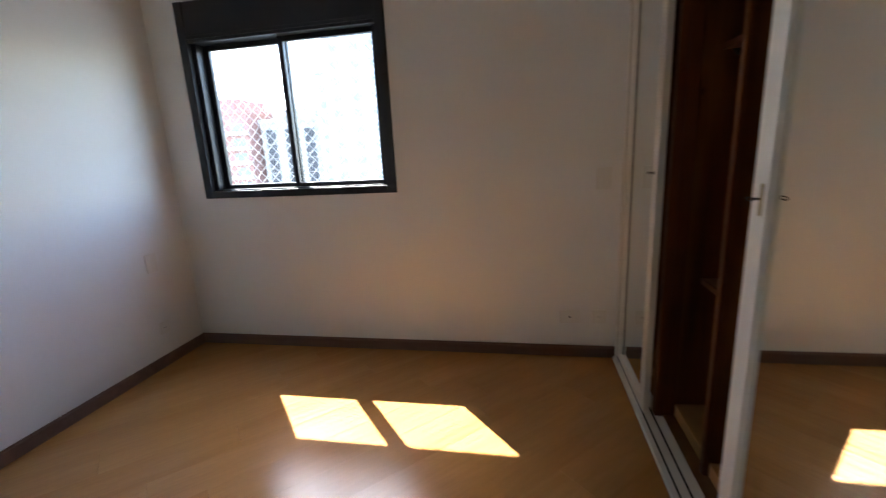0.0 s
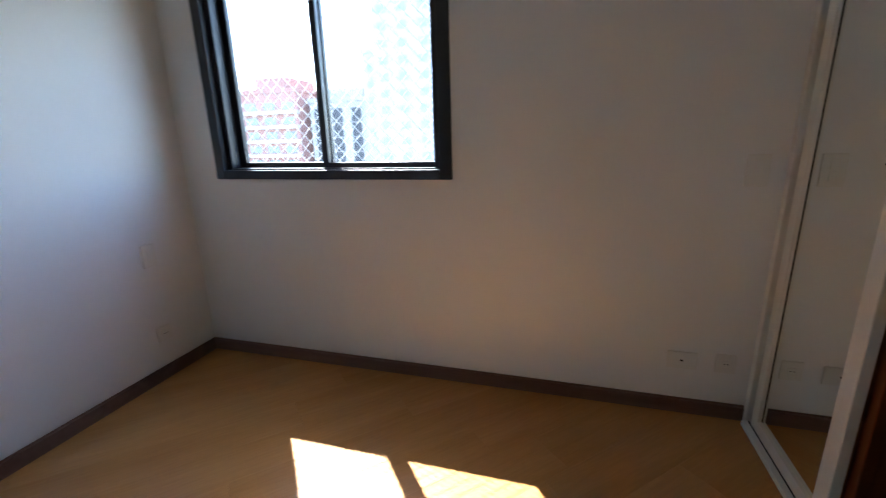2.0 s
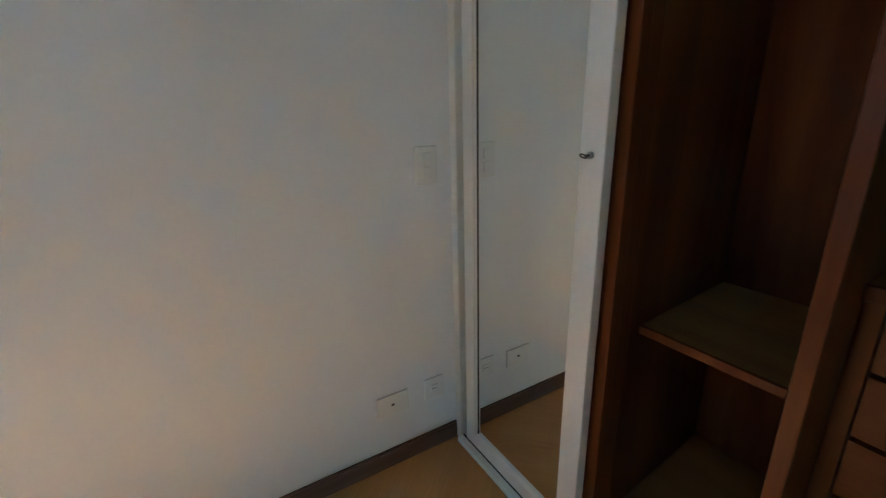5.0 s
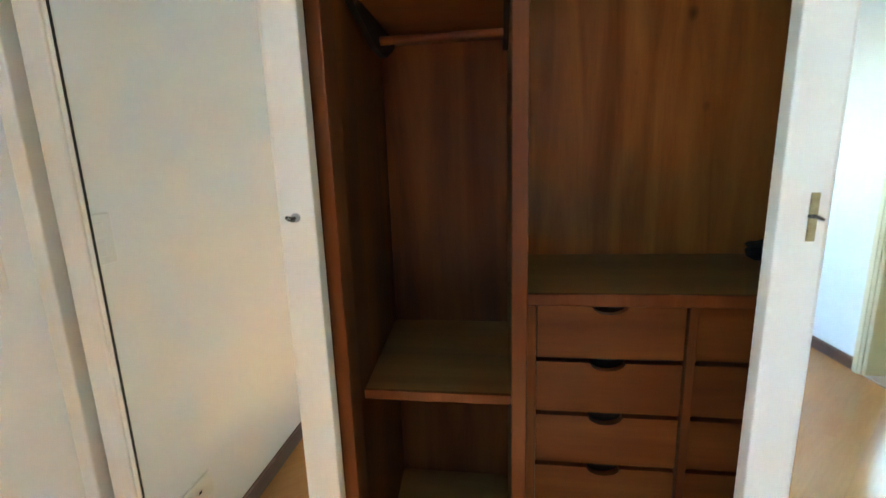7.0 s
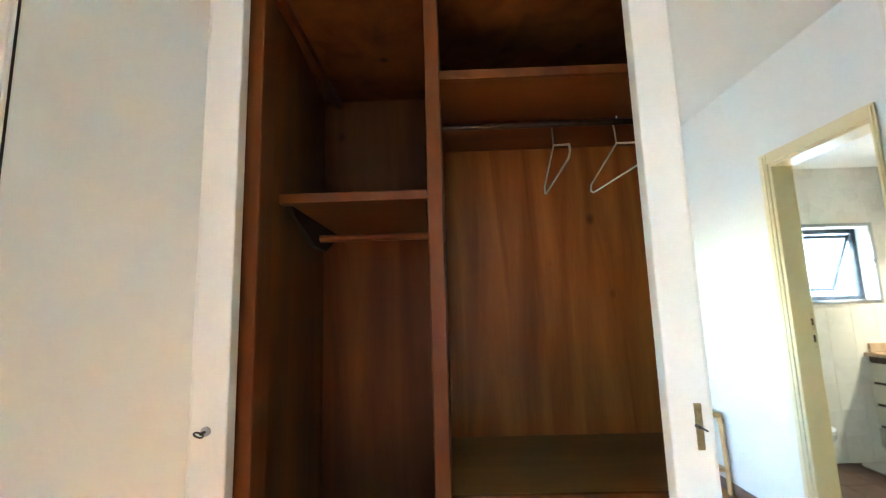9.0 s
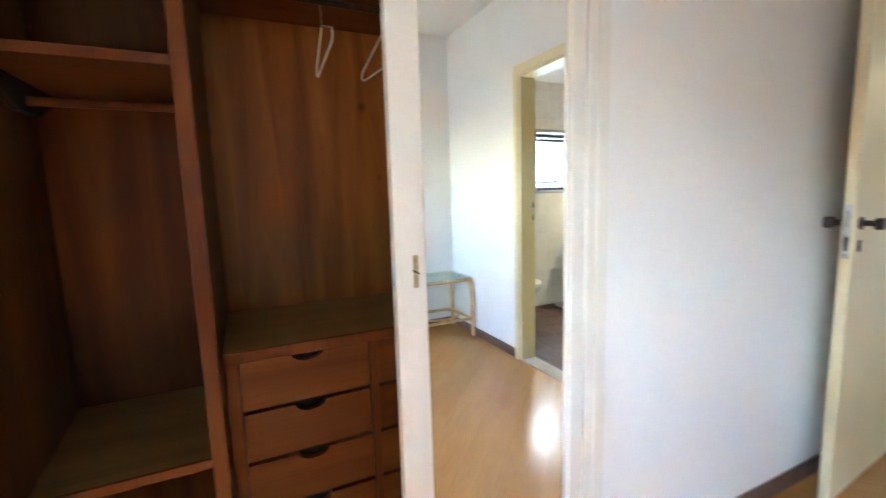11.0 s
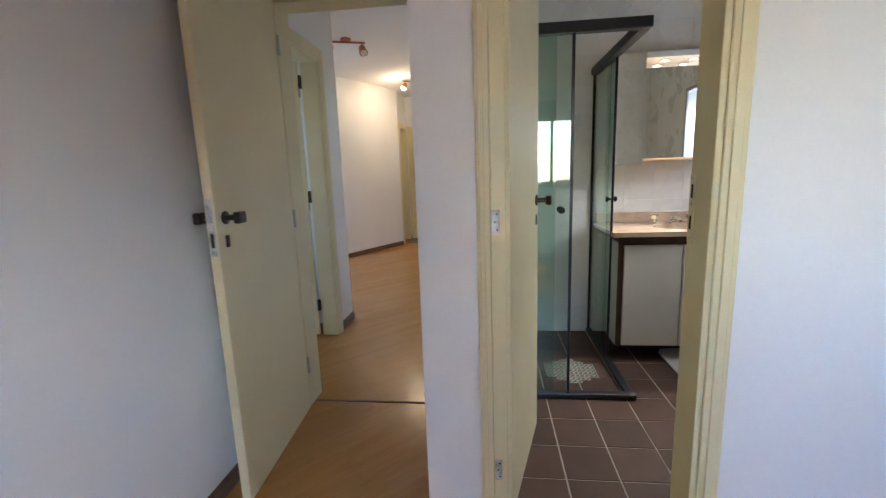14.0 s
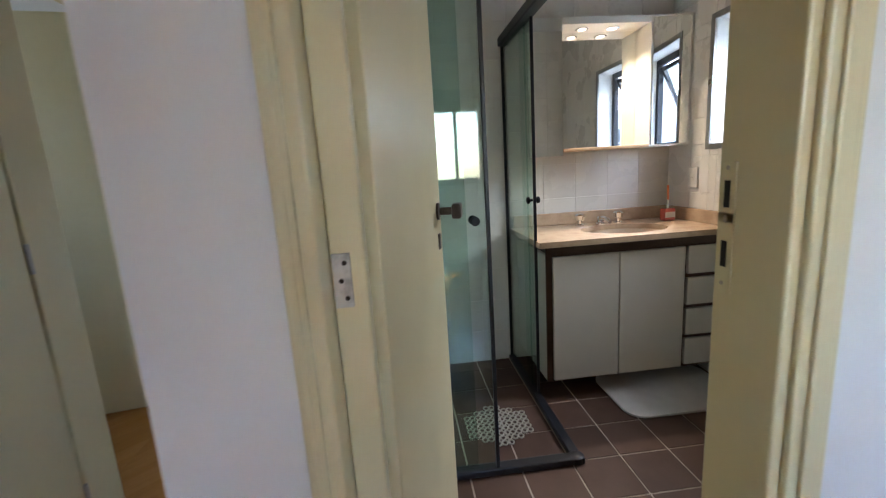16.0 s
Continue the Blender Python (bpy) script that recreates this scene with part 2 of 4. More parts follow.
CERAMIC = material("beige_ceramic", (0.66, 0.52, 0.38), 0.12, spots_amount=0.1, grain=0.01)
WHITE_CERAMIC = material("white_ceramic", (0.8, 0.8, 0.78), 0.1, spots_amount=0.05, grain=0.01)
VANITY_WOOD = wood("vanity_dark_wood", (0.045, 0.022, 0.014), (0.09, 0.045, 0.028), (1, 0, 0), 0.4, 10)
VANITY_WHITE = material("vanity_white_laminate", (0.66, 0.64, 0.58), 0.42, spots=(0.56, 0.53, 0.46), spots_scale=4, spots_amount=0.3, grain=0.015)
# near-black colour for the shade below the vanity
UNDER_SHADE = material("vanity_underside_shade", (0.02, 0.016, 0.014), 0.7)
RUG = material("white_cotton_rug", (0.62, 0.61, 0.60), 0.95, spots_scale=18, spots_amount=0.3, grain=0.15, grain_scale=400, bump=0.8, bump_scale=500)
SHOWER_MAT = material("beige_rubber_mat", (0.48, 0.43, 0.34), 0.6, bump=0.3)
DOORMAT = material("grey_doormat", (0.17, 0.15, 0.14), 0.95, grain=0.25, grain_scale=300, bump=0.6, bump_scale=400)
LINER = material("pale_pine_strip", (0.56, 0.36, 0.2), 0.5, stretch=(1, 8, 8), grain=0.1)
CLOTH = material("black_cloth", (0.016, 0.017, 0.02), 0.9, grain=0.3, grain_scale=250, bump=0.5, bump_scale=300)
PINK = material("pink_liquid_soap", (0.55, 0.13, 0.11), 0.15)
LABEL_WHITE = material("label_paper", (0.7, 0.66, 0.62), 0.6)
BRUSH = material("orange_stick", (0.5, 0.12, 0.03), 0.4)
COPPER = material("copper_spot_housing", (0.42, 0.16, 0.075), 0.3, 0.7, spots_amount=0.2)
BULB = glow("warm_bulb", (1.0, 0.80, 0.52), 1.2)
CABINET_BULB = glow("cabinet_bulb", (1.0, 0.82, 0.62), 0.07)
CONCRETE = material("grey_building_concrete", (0.26, 0.24, 0.225), 0.9, spots=(0.20, 0.19, 0.175), spots_scale=0.25, spots_amount=0.5, grain_scale=3)
RED_WALL = material("red_building_plaster", (0.27, 0.140, 0.120), 0.9, spots_scale=0.3, spots_amount=0.3, grain_scale=3)
PALE_WALL = material("pale_building_plaster", (0.29, 0.29, 0.295), 0.9, spots_scale=0.3, spots_amount=0.3, grain_scale=3)
BUILDING_GLASS = material("building_window_glass", (0.15, 0.175, 0.18), 0.5, spots=(0.21, 0.24, 0.24), spots_scale=0.6, spots_amount=0.7)
BLOCK_WHITE = material("white_block_plaster", (0.6, 0.6, 0.58), 0.85, spots_scale=0.3, spots_amount=0.3, grain_scale=3)
BAND_WHITE = material("white_balcony_band", (0.38, 0.36, 0.34), 0.9)
DARK_GLASS = material("dark_office_glass", (0.045, 0.045, 0.049), 0.6, spots=(0.08, 0.08, 0.086), spots_scale=0.6, spots_amount=0.7, spec=0.15)
GROUND = material("city_ground", (0.16, 0.16, 0.15), 0.95, spots=(0.08, 0.10, 0.06), spots_scale=0.02, spots_amount=0.8, grain_scale=0.5)


# ---- building blocks ----
def box(bm, x0, x1, y0, y1, z0, z1, bevel=0.0, m=None):
    x0, x1, y0, y1, z0, z1 = min(x0, x1), max(x0, x1), min(y0, y1), max(y0, y1), min(z0, z1), max(z0, z1)
    v = [bm.verts.new((x, y, z)) for z in (z0, z1) for y in (y0, y1) for x in (x0, x1)]
    quads = ((0, 2, 3, 1), (4, 5, 7, 6), (0, 1, 5, 4), (2, 6, 7, 3), (0, 4, 6, 2), (1, 3, 7, 5))
    f = [bm.faces.new([v[i] for i in q]) for q in quads]
    if m:
        bmesh.ops.transform(bm, matrix=m, verts=v)
    if bevel:
        edges = list({e for q in f for e in q.edges})
        bmesh.ops.bevel(bm, geom=edges, offset=bevel, segments=2, affect='EDGES', profile=0.5)
    return bm


def rod(bm, a, b, r, r2=None, n=12):
    a, b = Vector(a), Vector(b)
    m = Matrix.Translation((a + b) / 2) @ (b - a).to_track_quat('Z', 'Y').to_matrix().to_4x4()
    bmesh.ops.create_cone(bm, cap_ends=True, segments=n, radius1=r, radius2=r if r2 is None else r2, depth=(b - a).length, matrix=m)
    return bm


def lathe(bm, profile, m=None, n=24):
    """Turns a list of (radius, height) round z."""
    rings = []
    for r, z in profile:
        rings.append([bm.verts.new((r * math.cos(2 * math.pi * i / n), r * math.sin(2 * math.pi * i / n), z)) for i in range(n)])
    for lo, hi in zip(rings, rings[1:]):
        for i in range(n):
            bm.faces.new((lo[i], lo[(i + 1) % n], hi[(i + 1) % n], hi[i]))
    bm.faces.new(rings[0][::-1])
    bm.faces.new(rings[-1])
    if m:
        bmesh.ops.transform(bm, matrix=m, verts=[v for ring in rings for v in ring])
    return bm


def slab(bm, outline, z0, z1):
    """An upright prism on an outline of (x, y)."""
    lo = [bm.verts.new((x, y, z0)) for x, y in outline]
    hi = [bm.verts.new((x, y, z1)) for x, y in outline]
    n = len(outline)
    bm.faces.new(lo[::-1])
    bm.faces.new(hi)
    for i in range(n):
        bm.faces.new((lo[i], lo[(i + 1) % n], hi[(i + 1) % n], hi[i]))
    return bm


def mesh_of(name, bm, mat, shift=None, smooth=False):
    bmesh.ops.recalc_face_normals(bm, faces=bm.faces)
    if shift is not None:
        bmesh.ops.translate(bm, vec=-Vector(shift), verts=bm.verts)
    me = bpy.data.meshes.new(name)
    bm.to_mesh(me)
    bm.free()
    if mat:
        me.materials.append(mat)
    if smooth:
        for p in me.polygons:
            p.use_smooth = True
        me.set_sharp_from_angle(angle=radians(40))
    return me


def structure(name, bm, mat, label):
    return tagged(new(name, mesh_of(name, bm, mat)), label, name.split("_")[0], kind="structure")


BASES = {}


def thing(name, at, label, category, group="", kind=""):
    ob = new(name)
    ob.empty_display_size = 0.1
    ob.location = at
    BASES[ob.name] = Vector(at)
    return tagged(ob, label, category, group, kind)


def part(name, bm, mat, parent, label="", smooth=False, base=None):
    """A mesh of its own under a thing or a part. Geometry is given in the world's metres."""
    root = parent
    while root.parent:
        root = root.parent
    at = BASES.get(root.name, Vector())
    ob = new(name, mesh_of(name, bm, mat, at, smooth))
    ob.parent = parent
    return tagged(ob, label)


def B(*a, **k):
    return box(bmesh.new(), *a, **k)


def wall_x(bm, x0, x1, y0, y1, z1, holes=()):
    """A wall that runs along x, with rectangular holes (x0, x1, z0, z1)."""
    at = x0
    for a, b, lo, hi in sorted(holes):
        box(bm, at, a, y0, y1, 0, z1)
        if lo > 0:
            box(bm, a, b, y0, y1, 0, lo)
        box(bm, a, b, y0, y1, hi, z1)
        at = b
    box(bm, at, x1, y0, y1, 0, z1)
    return bm


def wall_y(bm, y0, y1, x0, x1, z1, holes=()):
    at = y0
    for a, b, lo, hi in sorted(holes):
        box(bm, x0, x1, at, a, 0, z1)
        if lo > 0:
            box(bm, x0, x1, a, b, 0, lo)
        box(bm, x0, x1, a, b, hi, z1)
        at = b
    box(bm, x0, x1, at, y1, 0, z1)
    return bm


# ---- plan ----
TOP = 2.70                      # ceiling of bedroom and hall
WX, SY = -2.80, -2.88           # west wall and bathroom wall of the bedroom
CX = -0.872                     # corner of the passage
DY = -3.76                      # wall with the bedroom door
BW, BS = -2.87, -4.93           # bathroom's west and south walls
BTOP = 2.42
WIN = (-2.579, -1.294, 1.016, 2.17)
BWIN = (-4.57, -3.95, 1.28, 1.90)
BDOOR = (-1.700, -1.057)        # bathroom door opening, east to west
RDOOR = (-0.832, -0.050)        # bedroom door opening
HDOOR = (-4.828, -4.10)          # door in the hall's east wall

structure("wall_north", wall_x(bmesh.new(), -3.02, 0.80, 0, 0.16, TOP, [WIN]), WALL, "white painted bedroom wall with the window")
structure("wall_west", wall_y(bmesh.new(), SY, 0, -3.02, WX, TOP), WALL, "white painted bedroom side wall")
structure("wall_bathroom_west", wall_y(bmesh.new(), -5.1, SY, -3.02, BW, TOP, [BWIN]), WALL, "bathroom outer wall with small window")
structure("wall_south", wall_x(bmesh.new(), BW, CX, -3.0, SY, TOP, [(BDOOR[0], BDOOR[1], 0, 2.1)]), WALL, "white wall with the bathroom doorway")
structure("wall_passage", wall_y(bmesh.new(), -5.1, -3.0, -0.985, CX, TOP), WALL, "white wall between bathroom and passage")
structure("wall_bathroom_south", wall_x(bmesh.new(), BW, -0.985, -5.1, BS, TOP), WALL, "bathroom back wall")
structure("wall_door", wall_x(bmesh.new(), CX, 0.262, -3.90, DY, TOP, [(RDOOR[0], RDOOR[1], 0, 2.1)]), WALL, "white wall with the bedroom doorway")
structure("wall_east", wall_y(bmesh.new(), DY, -1.93, 0, 0.16, TOP), WALL, "white painted wall beside the closet")
structure("wall_closet_back", B(0.67, 0.80, -1.93, 0, 0, TOP), WALL, "wall behind the closet")
structure("wall_closet_end", B(0.16, 0.80, -2.05, -1.93, 0, TOP), WALL, "wall at the closet's end")
structure("wall_closet_header", B(0, 0.06, -1.93, 0, 2.14, TOP), WALL, "white panel above the closet doors")
structure("wall_hall_east", wall_y(bmesh.new(), -5.19, -3.90, 0.15, 0.262, TOP, [(HDOOR[0], HDOOR[1], 0, 2.1)]), WALL, "white hall wall with a doorway")
structure("wall_living_north", wall_x(bmesh.new(), 0.262, 3.2, -5.19, -5.07, TOP), WALL, "white living room wall")
# its opening is unseen, added and sized to let sky light brighten the hall
structure("wall_living_east", wall_y(bmesh.new(), -8.1, -5.07, 3.2, 3.35, TOP, [(-7.10, -6.20, 1.05, 2.05)]), WALL, "white living room wall")
structure("wall_living_south", B(1.12, 3.2, -8.1, -7.98, 0, TOP), WALL, "white living room wall")
structure("wall_diagonal", slab(bmesh.new(), [(1.12, -7.98), (0.50, -9.22), (0.62, -9.27), (1.22, -8.1)], 0, TOP), WALL, "white angled wall of the hall")
structure("wall_hall_end_side", wall_y(bmesh.new(), -9.95, -9.22, 0.50, 0.62, TOP, [(-9.87, -9.29, 0, 2.1)]), WALL, "white wall beside the entrance door")
structure("wall_hall_end", wall_x(bmesh.new(), -1.0, 1.6, -10.07, -9.95, TOP, [(-0.40, 0.42, 0, 2.12)]), WALL, "white wall with the entrance door")
structure("wall_hall_west", wall_y(bmesh.new(), -10.07, -5.1, -1.10, -0.985, TOP), WALL, "white hall wall")
structure("wall_stairwell", B(-0.6, 0.6, -10.4, -10.3, 0, TOP), WALL, "plain wall behind the entrance door")
bm = bmesh.new()
wall_y(bm, -5.3, -3.7, 1.55, 1.65, TOP, [(-4.72, -4.22, 1.1, 1.95)])
structure("wall_second_room", bm, WALL, "plain wall of the second room")
structure("wall_kitchen", B(1.5, 1.6, -9.95, -8.1, 0, TOP), WALL, "plain wall of the kitchen")
structure("ceiling", B(-3.02, 3.35, -10.4, 0.16, TOP, TOP + 0.12), CEILING, "white painted ceiling")
structure("ceiling_bathroom", B(BW, -0.985, BS, -3.0, BTOP, BTOP + 0.06), CEILING, "white bathroom ceiling")
structure("floor", B(-3.02, 3.35, -10.4, 0.16, -0.16, -0.012), GAP, "dark screed under the floorboards")
structure("wall_second_north", B(0.262, 1.65, -3.90, -3.78, 0, TOP), WALL, "plain wall of the second room")


# ---- trim: baseboards, door frames ----
def baseboard(name, x0, x1, y0, y1):
    bm = bmesh.new()
    box(bm, x0, x1, y0, y1, 0, 0.062, 0.003)
    along_x = abs(x1 - x0) > abs(y1 - y0)
    c = 0.003
    box(bm, x0 + (0 if along_x else c), x1 - (0 if along_x else c), y0 + (c if along_x else 0), y1 - (c if along_x else 0), 0.062, 0.072, 0.002)
    return structure(name, bm, BASE, "dark brown wooden baseboard with scuffed top edge")


T = 0.014
baseboard("baseboard_1", WX, -0.036, -T, 0)
baseboard("baseboard_2", WX, WX + T, SY, -T)
baseboard("baseboard_3", WX + T, BDOOR[0] - 0.05, SY, SY + T)
baseboard("baseboard_5", -T, 0, DY + 0.03, -1.925)
baseboard("baseboard_7", 0.136, 0.15, -5.204, HDOOR[0] - 0.08)
baseboard("baseboard_8", 1.12, 3.2, -7.98, -7.98 + T)
bm = bmesh.new()
slab(bm, [(1.12, -7.98), (0.50, -9.22), (0.488, -9.213), (1.108, -7.973)], 0, 0.07)
structure("baseboard_9", bm, BASE, "dark brown wooden baseboard on the angled wall")
baseboard("baseboard_10", 0.42, 0.50, -9.95, -9.95 + T)
baseboard("baseboard_11", -0.98, -0.45, -9.95, -9.95 + T)


def door_frame(name, a, b, face0, face1, along, label, casing=0.07, high=2.1, inner_lip=0.012, wall_gap=(1, 1)):
    """Lining through the wall and moulded casings on both faces. along 'x': opening from a to b in x, wall faces in y."""
    mid = (a + b) / 2
    at = (mid, (face0 + face1) / 2, 0) if along == 'x' else ((face0 + face1) / 2, mid, 0)
    fr = thing(name, at, label, "door frame", kind="structure")

    def bar(a0, a1, f0, f1, z0, z1, bev=0.004):
        return B(a0, a1, f0, f1, z0, z1, bevel=bev) if along == 'x' else B(f0, f1, a0, a1, z0, z1, bevel=bev)

    lo, hi = min(face0, face1) - 0.004, max(face0, face1) + 0.004
    part("jamb", bar(a - 0.002, a + 0.028, lo, hi, 0, high), CREAM, fr)
    part("jamb", bar(b - 0.028, b + 0.002, lo, hi, 0, high), CREAM, fr)
    part("head", bar(a + 0.028, b - 0.028, lo, hi, high - 0.028, high + 0.002), CREAM, fr)
    for f, out in ((lo, -1), (hi, 1)):
        wide_a, wide_b = casing * wall_gap[0], casing * wall_gap[1]
        for w0, w1 in ((a - wide_a, a + 0.012), (b - 0.012, b + wide_b)):
            bm = bar(w0, w1, f, f + out * 0.012, 0, high + casing)
            bm2 = bar(w0 + (w1 - w0) * 0.28, w1 - (w1 - w0) * 0.28, f + out * 0.0125, f + out * 0.019, 0, high + casing * 0.72, 0.003)
            casing_part = part("casing", bm, CREAM, fr)
            part("moulding", bm2, CREAM, casing_part)
        bm = bar(a + 0.012, b - 0.012, f, f + out * 0.012, high - 0.012, high + casing)
        part("casing", bm, CREAM, fr)
    return fr


door_frame("door_frame_1", BDOOR[0], BDOOR[1], -3.0, SY, 'x', "cream painted bathroom door frame with moulded casing", casing=0.055, wall_gap=(0.85, 0.2))
door_frame("door_frame_2", RDOOR[0], RDOOR[1], -3.90, DY, 'x', "cream painted bedroom door frame", casing=0.05, wall_gap=(0.55, 0.95))
door_frame("door_frame_3", HDOOR[0], HDOOR[1], 0.15, 0.262, 'y', "cream painted hall door frame", casing=0.075)
door_frame("door_frame_4", -9.87, -9.29, 0.50, 0.62, 'y', "cream painted kitchen door frame", casing=0.06)
door_frame("door_frame_5", -0.40, 0.42, -10.07, -9.95, 'x', "cream painted entrance door frame", casing=0.05)


def lever_knob(parent, at, normal):
    """A square bronze knob on a short neck, standing out along normal."""
    at, n = Vector(at), Vector(normal)
    k = part("knob", rod(bmesh.new(), at, at + n * 0.045, 0.011), BRONZE, parent, "dark bronze door knob", True)
    bm = bmesh.new()
    m = Matrix.Translation(at + n * 0.056) @ n.to_track_quat('Z', 'Y').to_matrix().to_4x4()
    box(bm, -0.026, 0.026, -0.021, 0.021, -0.013, 0.013, 0.006, m)
    part("knob_head", bm, BRONZE, k)
    bm = bmesh.new()
    m2 = Matrix.Translation(at + n * 0.003) @ n.to_track_quat('Z', 'Y').to_matrix().to_4x4()
    lathe(bm, [(0.024, -0.003), (0.024, 0.003), (0.015, 0.005)], m2)
    part("rosette", bm, BRONZE, k, "", True)
    return k


def leaf(name, hinge, free, thick, label, knob_z=1.12, high=2.085, lip=True):
    """A flush painted door from its hinge edge to its free edge, both (x, y) on its centre line."""
    h, e = Vector((*hinge, 0)), Vector((*free, 0))
    way = (e - h).normalized()
    side = Vector((-way.y, way.x, 0))
    d = thing(name, (h.x, h.y, 0.008), label, "door")
    m = Matrix((( way.x, side.x, 0, h.x), (way.y, side.y, 0, h.y), (0, 0, 1, 0), (0, 0, 0, 1)))
    long = (e - h).length
    part("panel", box(bmesh.new(), 0, long, -thick / 2, thick / 2, 0.008, high, 0.003, m), CREAM, d)
    k = h + way * (long - 0.06)
    for s in (1, -1):
        lever_knob(d, (k + side * (s * thick / 2)).to_tuple()[:2] + (knob_z,), side * s)
        bm = bmesh.new()
        at = k + side * (s * (thick / 2 + 0.002))
        mm = Matrix.Translation((at.x, at.y, knob_z - 0.085)) @ m.to_3x3().to_4x4()
        box(bm, -0.011, 0.011, -0.003, 0.003, -0.022, 0.022, 0.002, mm)
        part("escutcheon", bm, BRONZE, d, "dark keyhole plate")
    part("lock_plate", box(bmesh.new(), long + 0.0005, long + 0.003, -0.011, 0.011, knob_z - 0.13, knob_z + 0.07, 0.001, m), PLATE_STEEL, d, "worn steel lock plate")
    part("lock_slot", box(bmesh.new(), long + 0.003, long + 0.0035, -0.006, 0.006, knob_z - 0.10, knob_z - 0.05, 0, m), DARK, d)
    part("latch", box(bmesh.new(), long + 0.003, long + 0.012, -0.006, 0.006, knob_z - 0.012, knob_z + 0.014, 0.002, m), STEEL, d)
    for z in (0.25, 1.05, 1.88):
        bm = bmesh.new()
        p = m @ Vector((-0.006, thick / 2 + 0.004, z))
        rod(bm, p - Vector((0, 0, 0.045)), p + Vector((0, 0, 0.045)), 0.007)
        part("hinge", bm, STEEL, d, "", True)
    return d


leaf("door_1", (-0.068, -3.730), (-0.122, -3.035), 0.035, "cream painted flush bedroom door standing open against the wall")
leaf("door_2", (-1.132, -3.03), (-1.284, -3.64), 0.033, "cream painted flush bathroom door opened inwards", knob_z=1.12)
leaf("door_3", (0.296, -4.806), (0.96, -4.69), 0.035, "cream painted door of the second room standing open")
d = thing("door_4", (0.0, -10.0, 0), "closed cream painted entrance door with bronze lock", "door")
part("panel", B(-0.372, 0.392, -10.0, -9.965, 0.01, 2.07, bevel=0.003), CREAM, d)
part("lock", B(0.30, 0.355, -9.965, -9.95, 0.98, 1.16, bevel=0.004), BRONZE, d, "bronze lock plate and handle")
tagged(d, kind="structure")
# hinges left on the hall frame
for z in (0.255, 1.11, 1.94):
    bm = bmesh.new()
    box(bm, 0.2665, 0.286, -4.7995, -4.775, z - 0.045, z + 0.045, 0.003)
    ob = part("hinge", bm, BRONZE, bpy.data.objects["door_frame_3"], "dark bronze hinge")
# strike plate of the bathroom frame
fr = bpy.data.objects["door_frame_1"]
jx = BDOOR[0] + 0.028
for z, high in ((1.176, 0.046), (1.085, 0.062)):
    part("strike_plate", B(jx, jx + 0.0025, -2.999, -2.967, z - high, z + high, bevel=0.001), CREAM, fr, "painted-over strike plate")
    part("strike_hole", B(jx + 0.0022, jx + 0.0032, -2.988, -2.977, z - 0.022, z + 0.018), DARK, fr)
    for dz in (-0.78, 0.8):
        part("screw", rod(bmesh.new(), (jx + 0.002, -2.983, z + dz * high), (jx + 0.0034, -2.983, z + dz * high), 0.0035, n=8), GROUT, fr)
# door stop on the hinge side, with the old hinge leaves on its face
hx = BDOOR[1] - 0.0285
part("stop", B(-1.131, hx, -3.003, -2.950, 0, 2.07, bevel=0.003), CREAM, fr)
for z in (0.265, 1.10, 1.93):
    hp = part("hinge", B(-1.112, hx - 0.002, -2.9498, -2.9468, z - 0.037, z + 0.037, bevel=0.001), PLATE_STEEL, fr, "steel hinge with chipped paint")
    for dx, dz in ((0.008, -0.024), (0.014, 0.0), (0.008, 0.024)):
        part("screw", rod(bmesh.new(), (-1.112 + dx, -2.9470, z + dz), (-1.112 + dx, -2.9462, z + dz), 0.0035, n=8), DARK, hp)
tb = thing("threshold_strip", (-0.48, -3.81, 0), "thin brown floor strip in the bedroom doorway", "threshold", kind="structure")
part("strip", B(RDOOR[0] + 0.03, RDOOR[1] - 0.03, -3.818, -3.803, 0, 0.004, bevel=0.001), BASE, tb)
tb = thing("bathroom_sill", (-1.42, -2.93, 0), "pale stone sill in the bathroom doorway", "threshold", kind="structure")
part("stone", B(BDOOR[0] + 0.03, BDOOR[1] - 0.03, -3.0, -2.875, -0.01, 0.008, bevel=0.003), GROUT, tb)

# ---- bedroom window ----
wx0, wx1, wz0, wz1 = WIN
w = thing("window_1", ((wx0 + wx1) / 2, 0.05, wz0), "black aluminium sliding window with a roller shutter box", "window", kind="structure")
for a in ((wx0, wx0 + 0.055, wz0, wz1), (wx1 - 0.055, wx1, wz0, wz1), (wx0 + 0.055, wx1 - 0.055, wz0, wz0 + 0.045)):
    part("frame_bar", B(a[0], a[1], -0.012, 0.155, a[2], a[3], bevel=0.003), BLACK, w)
part("shutter_box", B(wx0 + 0.055, wx1 - 0.055, -0.008, 0.15, 1.945, wz1, bevel=0.004), BLACK, w, "black roller shutter box")
part("box_lip", B(wx0 + 0.055, wx1 - 0.055, -0.016, -0.0085, 1.963, 1.982, bevel=0.002), BLACK, w)
for x in (wx0 + 0.055, wx1 - 0.085):
    part("shutter_guide", B(x, x + 0.03, 0.02, 0.15, wz0 + 0.045, 1.945, bevel=0.002), BLACK, w)
part("track", B(wx0 + 0.085, wx1 - 0.085, 0.015, 0.115, wz0 + 0.045, wz0 + 0.052, bevel=0.002), BLACK, w)
